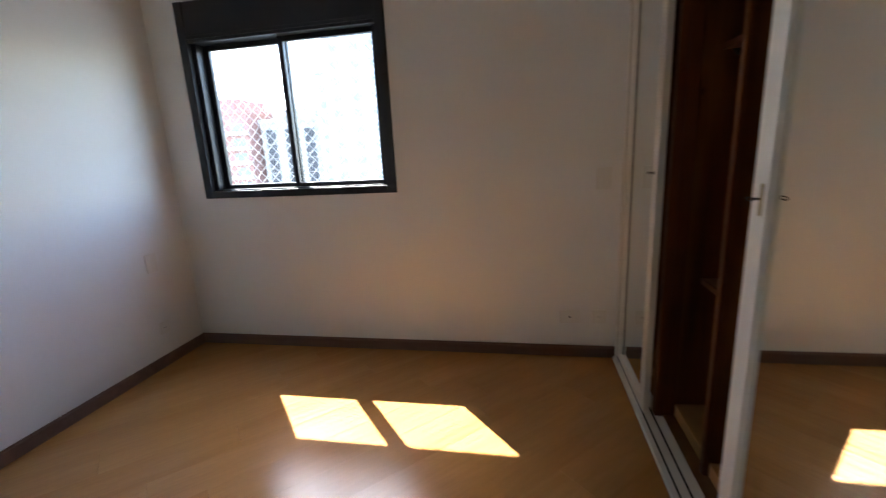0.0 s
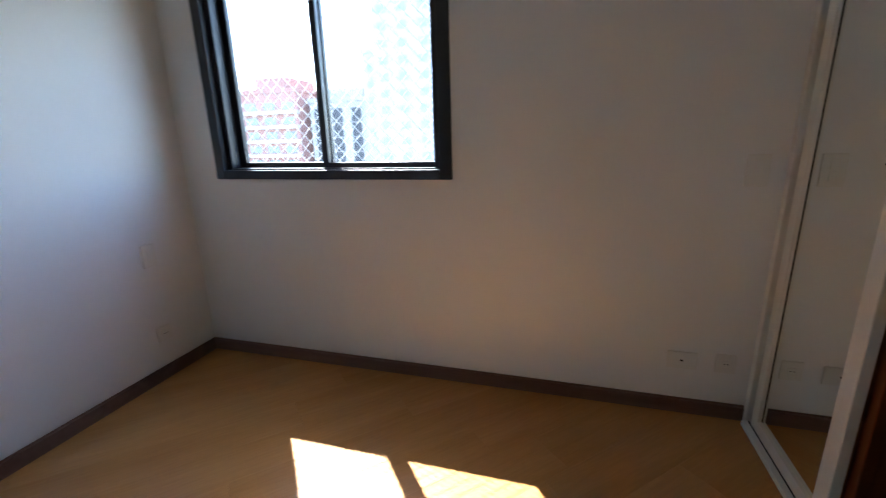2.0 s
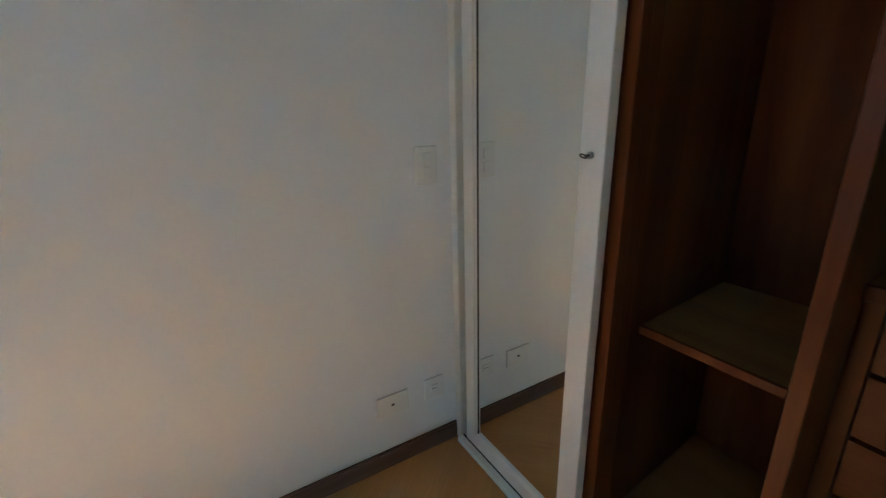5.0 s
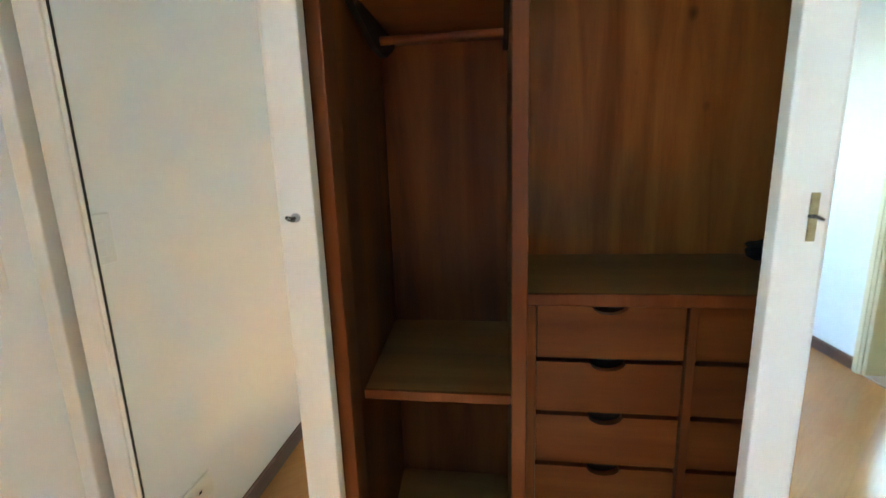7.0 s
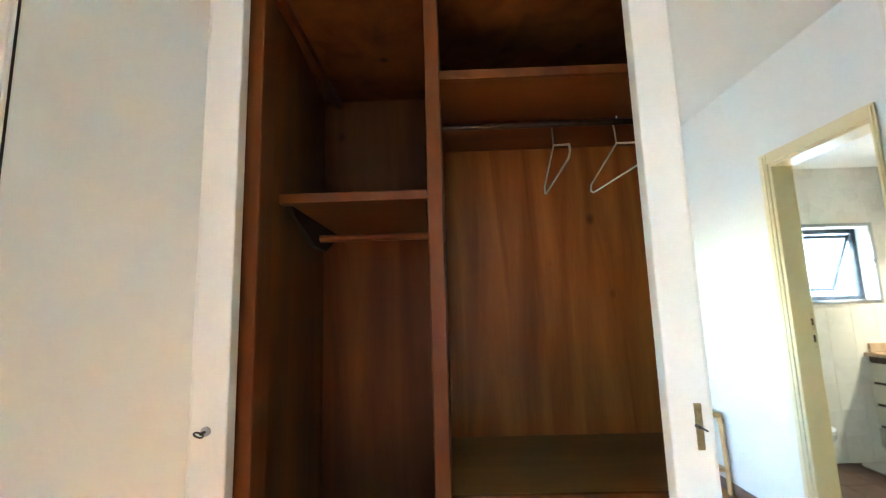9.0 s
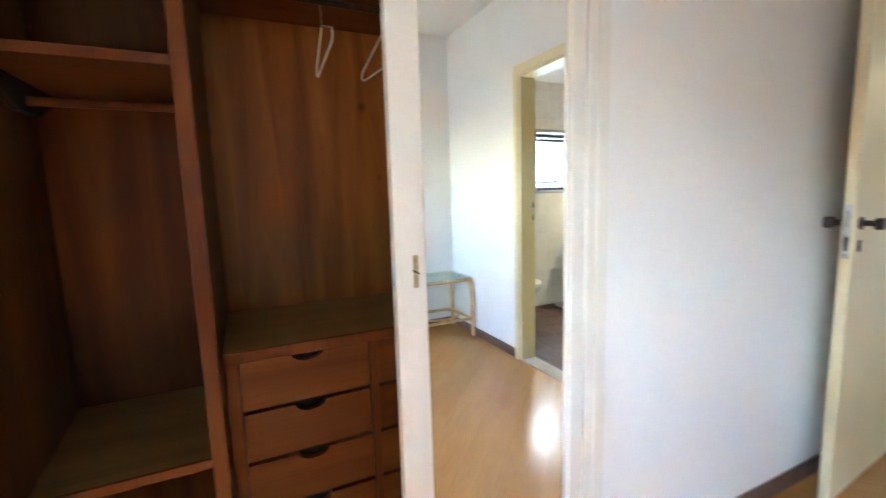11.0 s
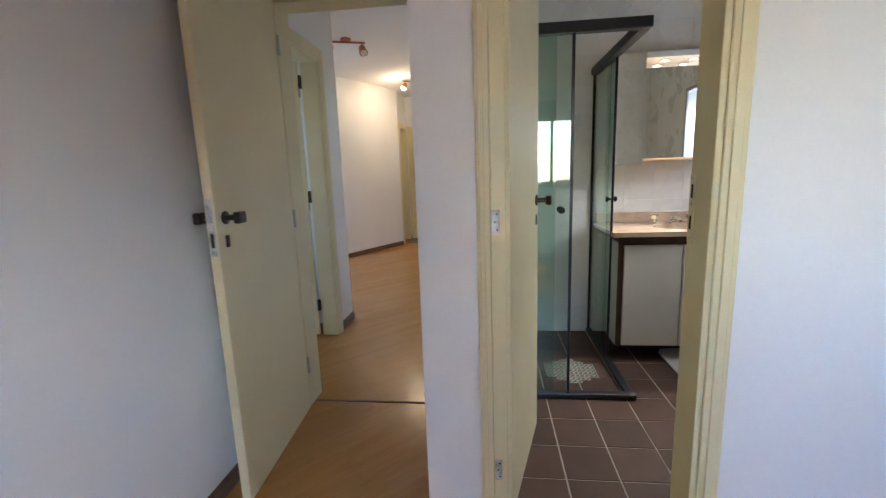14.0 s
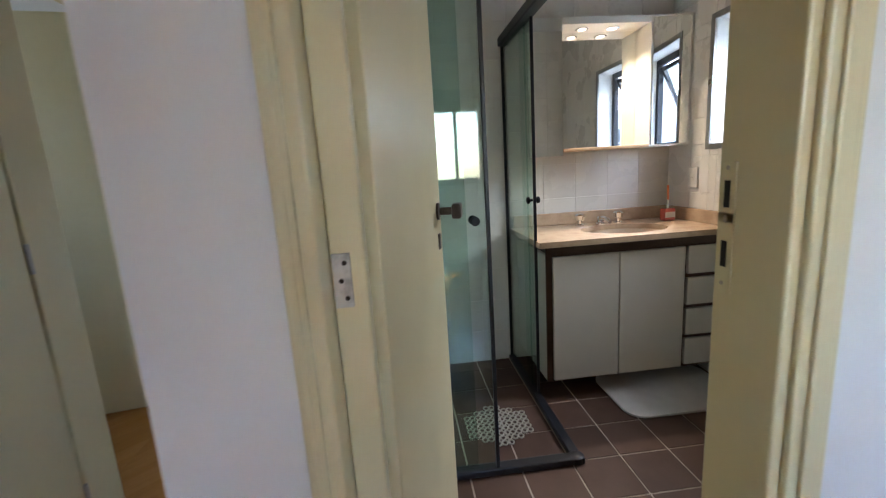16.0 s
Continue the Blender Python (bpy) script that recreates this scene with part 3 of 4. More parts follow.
for name, x0, x1, y in (("sash", -2.495, -1.936, 0.085), ("sash", -1.972, -1.357, 0.045)):
    bm = bmesh.new()
    z0, z1 = wz0 + 0.0525, 1.9445
    t = 0.034
    box(bm, x0, x0 + t, y, y + 0.03, z0, z1, 0.003)
    box(bm, x1 - t, x1, y, y + 0.03, z0, z1, 0.003)
    box(bm, x0 + t, x1 - t, y, y + 0.03, z0, z0 + 0.025, 0.003)
    box(bm, x0 + t, x1 - t, y, y + 0.03, z1 - 0.03, z1, 0.003)
    s = part(name, bm, BLACK, w)
    pane = part("pane", B(x0 + t - 0.004, x1 - t + 0.004, y + 0.013, y + 0.017, z0 + 0.022, z1 - 0.027), WINDOW_GLASS, s)
    pane.visible_shadow = False
net = thing("safety_net", (-1.93, 0.172, wz0), "white knotted safety net stretched outside the window", "safety net")
bm = bmesh.new()
step, x0, x1, z0, z1 = 0.066, wx0 - 0.03, wx1 + 0.03, wz0 - 0.02, 2.0


def clipped(c, sign):
    """The piece of the line z = sign * x + c that lies in the opening."""
    pts = []
    for x in (x0, x1):
        z = sign * x + c
        if z0 <= z <= z1:
            pts.append((x, z))
    for z in (z0, z1):
        x = (z - c) * sign
        if x0 < x < x1:
            pts.append((x, z))
    return pts[:2]


for sign in (1, -1):
    c = -6.0
    while c < 8.0:
        p = clipped(c, sign)
        if len(p) == 2 and abs(p[0][0] - p[1][0]) > 0.01:
            rod(bm, (p[0][0], 0.172, p[0][1]), (p[1][0], 0.172, p[1][1]), 0.0020, n=4)
        c += step
part("cords", bm, NET, net)


# ---- switches and sockets ----
def plate(name, at, normal, wide, high, label, kind):
    at, n = Vector(at), Vector(normal)
    ob = thing(name, at, label, "switch" if "switch" in name else "socket")
    m = Matrix.Translation(at) @ n.to_track_quat('Z', 'Y').to_matrix().to_4x4()
    part("plate", box(bmesh.new(), -wide / 2, wide / 2, -high / 2, high / 2, 0, 0.009, 0.003, m), PLASTIC, ob)
    if kind == "switch":
        for dy in (-0.022, 0.022):
            part("rocker", box(bmesh.new(), -0.013, 0.013, dy - 0.018, dy + 0.018, 0.0092, 0.0125, 0.002, m), PLASTIC, ob)
    elif kind == "outlet":
        part("insert", box(bmesh.new(), -0.016, 0.016, -0.014, 0.014, 0.0092, 0.011, 0.002, m), PLASTIC, ob)
        for dx in (-0.006, 0.006):
            part("hole", box(bmesh.new(), dx - 0.0022, dx + 0.0022, -0.0022, 0.0022, 0.0105, 0.0117, 0, m), DARK, ob)
    else:
        part("jack", box(bmesh.new(), -0.007, 0.004, -0.004, 0.004, 0.0092, 0.0105, 0.001, m), DARK, ob)
    return ob


plate("light_switch", (-0.127, 0, 1.053), (0, -1, 0), 0.078, 0.118, "white plastic double light switch on the wall", "switch")
plate("wall_socket", (-0.292, 0, 0.252), (0, -1, 0), 0.118, 0.078, "white plastic telephone socket low on the wall", "jack")
plate("wall_socket", (-0.128, 0, 0.256), (0, -1, 0), 0.078, 0.084, "white plastic power socket low on the wall", "outlet")
plate("wall_socket", (WX, -0.306, 0.664), (1, 0, 0), 0.075, 0.115, "white plastic bell switch on the side wall", "switch")
plate("wall_socket", (WX, -0.308, 0.245), (1, 0, 0), 0.078, 0.078, "white plastic power socket low on the side wall", "outlet")

# ---- built-in closet ----
CT = 2.14
cl = thing("built_in_closet", (0.3, -0.95, 0), "built-in wardrobe with off-white mirrored doors and brown wooden inside", "closet")
part("frame_post", B(-0.034, 0.06, -0.035, -0.0005, 0, CT, bevel=0.003), LACQUER, cl)
part("frame_post", B(-0.034, 0.06, -1.928, -1.866, 0, CT, bevel=0.003), LACQUER, cl)
part("frame_post", B(-0.040, -0.0345, -1.935, -1.895, 0, CT, bevel=0.003), LACQUER, cl)
part("frame_head", B(-0.034, 0.06, -1.8655, -0.0355, CT - 0.03, CT, bevel=0.003), LACQUER, cl)
tr = part("bottom_track", B(-0.05, 0.06, -1.8655, -0.0355, 0.0, 0.022, bevel=0.003), LACQUER, cl, "off-white grooved door track")
# dark strips laid on the track paint in the shade of its grooves
part("groove_shade", B(-0.028, -0.020, -1.86, -0.04, 0.0225, 0.0235), DARK, tr)
part("groove_shade", B(0.012, 0.020, -1.86, -0.04, 0.0225, 0.0235), DARK, tr)


def mirror_door(y0, y1, lo, hi, label, askew=0.0):
    """A framed mirror door in the plane of the closet front; lo and hi are the widths of its stiles."""
    bm = bmesh.new()
    x0, x1, z0, z1 = -0.026, 0.004, 0.026, CT - 0.034
    box(bm, x0, x1, y0, y0 + lo, z0, z1, 0.003)
    box(bm, x0, x1, y1 - hi, y1, z0, z1, 0.003)
    box(bm, x0, x1, y0 + lo, y1 - hi, z0, z0 + 0.05, 0.003)
    box(bm, x0, x1, y0 + lo, y1 - hi, z1 - 0.05, z1, 0.003)
    d = part("mirror_door", bm, LACQUER, cl, label)
    bm = bmesh.new()
    g = 0.006
    for a, b in ((y0 + lo, y0 + lo + g), (y1 - hi - g, y1 - hi)):
        box(bm, -0.019, -0.010, a, b, z0 + 0.05, z1 - 0.05)
    part("bead", bm, LACQUER, d)
    half = (y1 - hi - y0 - lo) / 2 - g
    m = Matrix.Translation((-0.009, (y0 + lo + y1 - hi) / 2, 0)) @ Euler((0, 0, radians(askew))).to_matrix().to_4x4()
    part("mirror", box(bmesh.new(), -0.003, 0.003, -half, half, z0 + 0.05, z1 - 0.05, 0, m), MIRROR, d, "clear mirror panel")
    return d


da = mirror_door(-0.583, -0.062, 0.064, 0.052, "off-white door with mirror, closed")
dc = mirror_door(-1.864, -1.324, 0.044, 0.070, "off-white door with mirror, closed", 0.35)
# thin dark strip that paints the bead's shadow line along the mirror
part("bead_shadow_strip", B(-0.0150, -0.0122, -0.1205, -0.1182, 0.078, CT - 0.086), DARK, da)
# key with ring in the first door, brass lock plate and key on the other
k = part("lock_barrel", lathe(bmesh.new(), [(0.008, 0), (0.008, 0.004), (0.006, 0.006)], Matrix.Translation((-0.026, -0.548, 1.112)) @ Euler((0, radians(-90), 0)).to_matrix().to_4x4()), STEEL, da, "", True)


def ring_key(parent, at, tilt):
    bm = bmesh.new()
    rod(bm, at, (at[0] - 0.012, at[1], at[2]), 0.0028, n=8)
    c = Vector((at[0] - 0.0185, at[1], at[2]))
    n = 16
    pts = [c + Vector((0.0075 * math.cos(2 * math.pi * i / n), 0.0075 * math.sin(2 * math.pi * i / n) * math.cos(tilt), 0.0075 * math.sin(2 * math.pi * i / n) * math.sin(tilt))) for i in range(n)]
    for i in range(n):
        rod(bm, pts[i], pts[(i + 1) % n], 0.0016, n=6)
    return part("key", bm, BRONZE, parent, "small dark steel key", True)


ring_key(k, (-0.03, -0.548, 1.112), 0.5)
pl = part("lock_plate", B(-0.0295, -0.0265, -1.377, -1.365, 1.064, 1.138, bevel=0.001), BRASS, dc, "aged brass lock plate")
ring_key(pl, (-0.0295, -1.3650, 1.103), 0.5)

# carcass, set back behind the doors
CB = 0.648
part("side_panel", B(0.062, CB, -0.020, -0.002, 0.02, CT), CLOSET_WOOD_SHADED, cl)
part("side_panel", slab(bmesh.new(), [(0.055, -0.588), (CB, -0.541), (CB, -0.518), (0.055, -0.565)], 0.02, CT), CLOSET_WOOD_SHADED, cl)
part("face_strip", B(0.020, 0.0545, -0.604, -0.560, 0.024, CT - 0.03, bevel=0.003), CLOSET_EDGE, cl)
part("face_strip", B(0.0555, 0.105, -0.596, -0.5825, 0.024, CT - 0.03, bevel=0.003), CLOSET_EDGE, cl)
part("divider", B(0.100, CB, -0.956, -0.928, 0.02, CT), CLOSET_WOOD_SHADED, cl)
part("divider_edge", B(0.088, 0.0995, -0.958, -0.926, 0.02, CT, bevel=0.003), CLOSET_EDGE, cl)
part("side_panel", B(0.062, CB, -1.928, -1.904, 0.02, CT), CLOSET_WOOD_SHADED, cl)
part("back_panel", B(CB, CB + 0.014, -0.942, -0.002, 0.02, CT), CLOSET_WOOD_SHADED, cl)
part("back_panel", B(CB, CB + 0.014, -1.928, -0.942, 0.02, CT), CLOSET_WOOD_LIT, cl, "knotted honey-brown back board, closet wood lightened as if lit")
part("top_panel", B(0.11, CB - 0.001, -0.9275, -0.5425, 2.043, 2.063, bevel=0.002), CLOSET_WOOD_SHADED, cl)
part("top_panel", B(0.11, CB - 0.001, -1.903, -0.9565, 2.09, 2.11, bevel=0.002), CLOSET_WOOD_SHADED, cl)
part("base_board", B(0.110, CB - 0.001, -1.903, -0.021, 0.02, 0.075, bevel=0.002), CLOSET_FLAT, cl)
part("top_batten", B(0.115, CB - 0.001, -0.602, -0.5825, 2.018, 2.0425, bevel=0.003), CLOSET_EDGE, cl)


def shelf(name, z, y0, y1, x0, mat=None):
    s = part(name, B(x0 + 0.012, CB - 0.001, y0, y1, z - 0.02, z, bevel=0.001), mat or CLOSET_FLAT, cl)
    part("edging", B(x0, x0 + 0.0115, y0, y1, z - 0.022, z + 0.001, bevel=0.002), CLOSET_EDGE, s)
    return s


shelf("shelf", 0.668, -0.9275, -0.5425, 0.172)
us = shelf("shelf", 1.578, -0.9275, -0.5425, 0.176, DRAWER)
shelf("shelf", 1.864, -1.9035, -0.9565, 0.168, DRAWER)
# dark slanted brackets under the upper shelf and the rails
for y0, y1 in ((-0.600, -0.583), (-0.927, -0.914)):
    bm = bmesh.new()
    outline = [(0.20, 1.5555), (0.58, 1.5555), (0.58, 1.533), (0.48, 1.486), (0.38, 1.486), (0.22, 1.536)]
    a = [bm.verts.new((x, y0, z)) for x, z in outline]
    b = [bm.verts.new((x, y1, z)) for x, z in outline]
    bm.faces.new(a)
    bm.faces.new(b[::-1])
    for i in range(len(a)):
        bm.faces.new((a[i], b[i], b[(i + 1) % len(a)], a[(i + 1) % len(a)]))
    part("bracket", bm, DARK, us, "dark metal rail bracket")
part("rail", rod(bmesh.new(), (0.42, -0.915, 1.513), (0.42, -0.599, 1.513), 0.011), CLOSET_EDGE, cl, "round wooden hanging rail", True)
part("rail", rod(bmesh.new(), (0.42, -1.904, 1.832), (0.42, -0.956, 1.832), 0.009), BRONZE, cl, "dark metal hanging rail", True)

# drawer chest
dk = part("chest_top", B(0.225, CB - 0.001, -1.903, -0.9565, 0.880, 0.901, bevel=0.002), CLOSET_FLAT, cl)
part("edging", B(0.212, 0.2245, -1.903, -0.9565, 0.872, 0.902, bevel=0.003), CLOSET_EDGE, dk)
for y0, y1 in ((-0.988, -0.9565), (-1.344, -1.324), (-1.700, -1.680)):
    part("chest_post", B(0.232, CB - 0.001, y0, y1, 0.076, 0.8795, bevel=0.002), CLOSET_EDGE, cl)
# near-black sheet behind the drawers in place of shade inside the chest
part("chest_shade_sheet", B(0.285, 0.30, -1.680, -0.988, 0.076, 0.8795), DARK, cl)


def drawer(y0, y1, z0, z1):
    """A drawer front with a half-round finger notch in its top edge."""
    bm = bmesh.new()
    mid, r = (y0 + y1) / 2, 0.040
    arc = [(mid + r * math.cos(math.pi * i / 10), z1 - 0.022 * math.sin(math.pi * i / 10)) for i in range(11)]
    outline = [(y0, z0), (y1, z0), (y1, z1)] + arc + [(y0, z1)]
    f = [bm.verts.new((0.243, y, z)) for y, z in outline]
    k = [bm.verts.new((0.262, y, z)) for y, z in outline]
    bm.faces.new(f)
    bm.faces.new(k[::-1])
    for i in range(len(f)):
        bm.faces.new((f[i], k[i], k[(i + 1) % len(f)], f[(i + 1) % len(f)]))
    return part("drawer", bm, DRAWER, cl, "wooden drawer front with half-round finger notch")


for y0, y1 in ((-1.322, -0.990), (-1.678, -1.346)):
    for i in range(5):
        top = 0.864 - 0.1412 * i
        drawer(y0, y1, top - 0.130, top)
part("chest_plinth", B(0.246, 0.262, -1.678, -0.990, 0.076, 0.162), DRAWER, cl)


# hangers on the metal rail
def hanger(y, turn):
    h = thing("clothes_hanger", (0.42, y, 1.842), "white plastic coated wire clothes hanger on the rail", "hanger", "hangers in the closet")
    m = Matrix.Translation((0.42, y, 1.832)) @ Euler((0, 0, radians(turn))).to_matrix().to_4x4()
    bm = bmesh.new()
    pts = [Vector((0.014 * math.cos(a), 0, 0.012 + 0.014 * math.sin(a))) for a in [math.pi * (1.15 - 1.25 * i / 8) for i in range(9)]]
    pts += [Vector((0.004, 0, -0.03)), Vector((0, 0, -0.065))]
    for a, b in zip(pts, pts[1:]):
        rod(bm, m @ a, m @ b, 0.0022, n=6)
    part("hook", bm, STEEL, h, "", True)
    bm = bmesh.new()
    body = [Vector((0, 0, -0.065)), Vector((0.185, 0, -0.135)), Vector((0.19, 0, -0.155)), Vector((0.17, 0, -0.165)), Vector((-0.17, 0, -0.165)), Vector((-0.19, 0, -0.155)), Vector((-0.185, 0, -0.135)), Vector((0, 0, -0.065))]
    for a, b in zip(body, body[1:]):
        rod(bm, m @ a, m @ b, 0.0028, n=6)
    part("wire_body", bm, PLASTIC, h, "", True)


for y, turn in ((-1.280, -3), (-1.462, 6), (-1.655, 2)):
    hanger(y, turn)
# dark cloth bundle
cb = thing("black_cloth_bundle", (0.54, -1.66, 0.901), "crumpled black cloth on the drawer chest", "cloth")
bm = bmesh.new()
bmesh.ops.create_icosphere(bm, subdivisions=4, radius=1.0)
for v in bm.verts:
    n = 1 + 0.28 * noise.noise(v.co * 2.3) + 0.10 * noise.noise(v.co * 6)
    v.co = Vector((0.54 + 0.085 * v.co.x * n, -1.69 + 0.09 * v.co.y * n, max(0.902, 0.928 + 0.035 * v.co.z * n)))
part("cloth", bm, CLOTH, cb, "", True)

# ---- rattan side table ----
tx0, tx1, ty0, ty1, th = -2.785, -2.36, -2.86, -2.33, 0.535
tab = thing("rattan_side_table", ((tx0 + tx1) / 2, (ty0 + ty1) / 2, 0), "rattan side table with a glass top in the corner", "side table")
for x in (tx0 + 0.02, tx1 - 0.02):
    for y in (ty0 + 0.02, ty1 - 0.02):
        lx, ly = (-0.012 if x < -2.5 else 0.012), (-0.012 if y < -2.5 else 0.012)
        part("leg", rod(bmesh.new(), (x + lx, y + ly, 0), (x, y, th - 0.028), 0.018, 0.016), CANE, tab, "", True)
        for z in (0.155, 0.48):
            part("binding", lathe(bmesh.new(), [(0.0185, z - 0.014), (0.0215, z - 0.008), (0.0215, z + 0.008), (0.0185, z + 0.014)], Matrix.Translation((x, y, 0)), n=12), CANE, tab, "", True)
for z, r in ((0.515, 0.016), (0.155, 0.013)):
    for a, b in (((tx0 + .02, ty0 + .02), (tx1 - .02, ty0 + .02)), ((tx0 + .02, ty1 - .02), (tx1 - .02, ty1 - .02)), ((tx0 + .02, ty0 + .02), (tx0 + .02, ty1 - .02)), ((tx1 - .02, ty0 + .02), (tx1 - .02, ty1 - .02))):
        part("rail", rod(bmesh.new(), (*a, z), (*b, z), r), CANE, tab, "", True)
bm = bmesh.new()
c = Vector(((tx0 + tx1) / 2, (ty0 + ty1) / 2, 0.172))
pts = [c + Vector((0.165 * math.cos(2 * math.pi * i / 28), 0.205 * math.sin(2 * math.pi * i / 28), 0)) for i in range(28)]
for i in range(28):
    rod(bm, pts[i], pts[(i + 1) % 28], 0.010, n=8)
part("lower_hoop", bm, CANE, tab, "bent cane hoop", True)
part("glass_top", B(tx0 + 0.006, tx1 - 0.006, ty0 + 0.006, ty1 - 0.006, 0.532, th, bevel=0.002), TABLE_GLASS, tab, "clear greenish glass top")

# ---- bathroom ----
# shower screen
sx, sy = -1.832, -3.912
sh = thing("shower_screen", (sx + 0.4, sy - 0.4, 0), "black framed corner shower screen of greenish glass", "shower screen")
for n_, args in (("head_rail", (sx - 0.022, -0.987, sy - 0.026, sy + 0.026, 1.89, 1.942)), ("head_rail", (sx - 0.028, sx + 0.028, BS + 0.012, sy - 0.0265, 1.892, 1.940)),
                 ("floor_rail", (sx - 0.028, -0.987, sy - 0.025, sy + 0.025, 0.0, 0.032)), ("floor_rail", (sx - 0.022, sx + 0.022, BS + 0.012, sy - 0.0255, 0.0, 0.030))):
    part(n_, B(*args, bevel=0.006), BLACK, sh)
part("end_cap", lathe(bmesh.new(), [(0.024, 0), (0.030, 0.004), (0.030, 0.03), (0.02, 0.036)], Matrix.Translation((sx, sy, 0.0))), BLACK, sh, "", True)
part("wall_post", B(-1.0, -0.987, sy - 0.012, sy + 0.012, 0.0325, 1.8895, bevel=0.002), BLACK, sh)
part("wall_post", B(sx - 0.012, sx + 0.012, BS + 0.012, BS + 0.024, 0.0305, 1.8915, bevel=0.002), BLACK, sh)
for nm, a in (("fixed_pane", (-1.42, -1.0, sy - 0.016, sy - 0.008)), ("sliding_pane", (-1.49, -1.02, sy + 0.006, sy + 0.014)), ("fixed_pane", (sx - 0.004, sx + 0.004, BS + 0.024, -4.50)), ("sliding_pane", (sx - 0.016, sx - 0.008, -4.62, -4.435))):
    p = part(nm, B(*a, 0.03, 1.892), SHOWER_GLASS, sh, "clear greenish glass pane")
    p.visible_shadow = False
part("pane_post", B(-1.503, -1.489, sy + 0.002, sy + 0.018, 0.032, 1.8895, bevel=0.002), BLACK, sh)
part("pane_post", B(sx - 0.019, sx - 0.005, -4.436, -4.424, 0.03, 1.8915, bevel=0.002), BLACK, sh)
for at, n in (((-1.445, sy + 0.014, 1.045), (0, 1, 0)), ((-1.445, sy + 0.006, 1.045), (0, -1, 0)), ((sx - 0.016, -4.455, 1.055), (-1, 0, 0)), ((sx - 0.008, -4.455, 1.055), (1, 0, 0))):
    m = Matrix.Translation(at) @ Vector(n).to_track_quat('Z', 'Y').to_matrix().to_4x4()
    part("pull_knob", lathe(bmesh.new(), [(0.008, 0), (0.008, 0.012), (0.017, 0.016), (0.017, 0.026), (0.010, 0.030)], m), BLACK, sh, "", True)
# shower mat with holes, and a round floor drain
sm = thing("shower_mat", (-1.56, -4.19, 0), "oval beige rubber shower mat with round holes", "bath mat")
bm = bmesh.new()
for i in range(-6, 7):
    for j in range(-4, 5):
        u, v = i * 0.028, j * 0.036
        if (u / 0.160) ** 2 + (v / 0.150) ** 2 < 1:
            for k in range(8):
                a, b = 2 * math.pi * k / 8, 2 * math.pi * (k + 1) / 8
                p, q = Vector((-1.570 + u + 0.013 * math.cos(a), -4.225 + v + 0.016 * math.sin(a), 0.006)), Vector((-1.570 + u + 0.013 * math.cos(b), -4.225 + v + 0.016 * math.sin(b), 0.006))
                rod(bm, p, q, 0.0036, n=5)
part("rubber", bm, SHOWER_MAT, sm)

# vanity
vx0, vx1, vy = -1.902, BW + 0.004, -4.387
va = thing("vanity_cabinet", (-2.39, -4.65, 0.1), "wall-hung bathroom vanity with white doors and dark wood edges", "vanity")
part("body", B(vx1, vx0, BS + 0.004, vy - 0.022, 0.10, 0.78, bevel=0.002), VANITY_WOOD, va)
part("side_panel", B(vx0 + 0.0005, vx0 + 0.018, BS + 0.004, vy - 0.022, 0.10, 0.78, bevel=0.002), VANITY_WHITE, va)
part("side_edging", B(vx0 - 0.01, vx0 + 0.018, vy - 0.0215, vy - 0.008, 0.10, 0.82, bevel=0.002), VANITY_WOOD, va)
# dark slab stands in for shade beneath the hanging cabinet
part("shade_slab", B(vx1 + 0.05, vx0 - 0.05, BS + 0.05, vy - 0.12, 0.04, 0.0995), UNDER_SHADE, va)
part("rail", B(vx1, vx0 - 0.011, vy - 0.0215, vy - 0.012, 0.775, 0.822, bevel=0.002), VANITY_WOOD, va)
for x0, x1 in ((-2.264, -1.918), (-2.622, -2.270)):
    part("door", B(x0, x1, vy - 0.021, vy, 0.108, 0.768, bevel=0.003), VANITY_WHITE, va, "plain off-white cabinet door")
for i in range(4):
    top = 0.768 - 0.168 * i
    part("drawer", B(vx1 + 0.004, -2.638, vy - 0.021, vy, top - 0.146, top, bevel=0.003), VANITY_WHITE, va, "plain off-white drawer front")
co = thing("marble_counter", (-2.37, -4.65, 0.823), "beige marble washbasin counter with backsplash", "counter")
bm = bmesh.new()
cx, cy, ra, rb = -2.40, -4.60, 0.235, 0.165
n = 40
inner = [(cx + ra * math.cos(2 * math.pi * i / n), cy + rb * math.sin(2 * math.pi * i / n)) for i in range(n)]
x0, x1, y0, y1 = vx1, -1.842, BS + 0.004, -4.362


def to_edge(x, y):
    dx, dy = x - cx, y - cy
    s = min(((x1 - cx) / dx if dx > 1e-6 else (x0 - cx) / dx if dx < -1e-6 else 1e9), ((y1 - cy) / dy if dy > 1e-6 else (y0 - cy) / dy if dy < -1e-6 else 1e9))
    return cx + dx * s, cy + dy * s


ring = []
corners = [(x1, y1), (x0, y1), (x0, y0), (x1, y0)]
for i, p in enumerate(inner):
    ring.append(to_edge(*p))
for c4 in corners:
    k = min(range(n), key=lambda i: (ring[i][0] - c4[0]) ** 2 + (ring[i][1] - c4[1]) ** 2)
    ring[k] = c4
zt, zb = 0.852, 0.823
it = [bm.verts.new((*p, zt)) for p in inner]
ot = [bm.verts.new((*p, zt)) for p in ring]
ib = [bm.verts.new((*p, zb)) for p in inner]
obv = [bm.verts.new((*p, zb)) for p in ring]
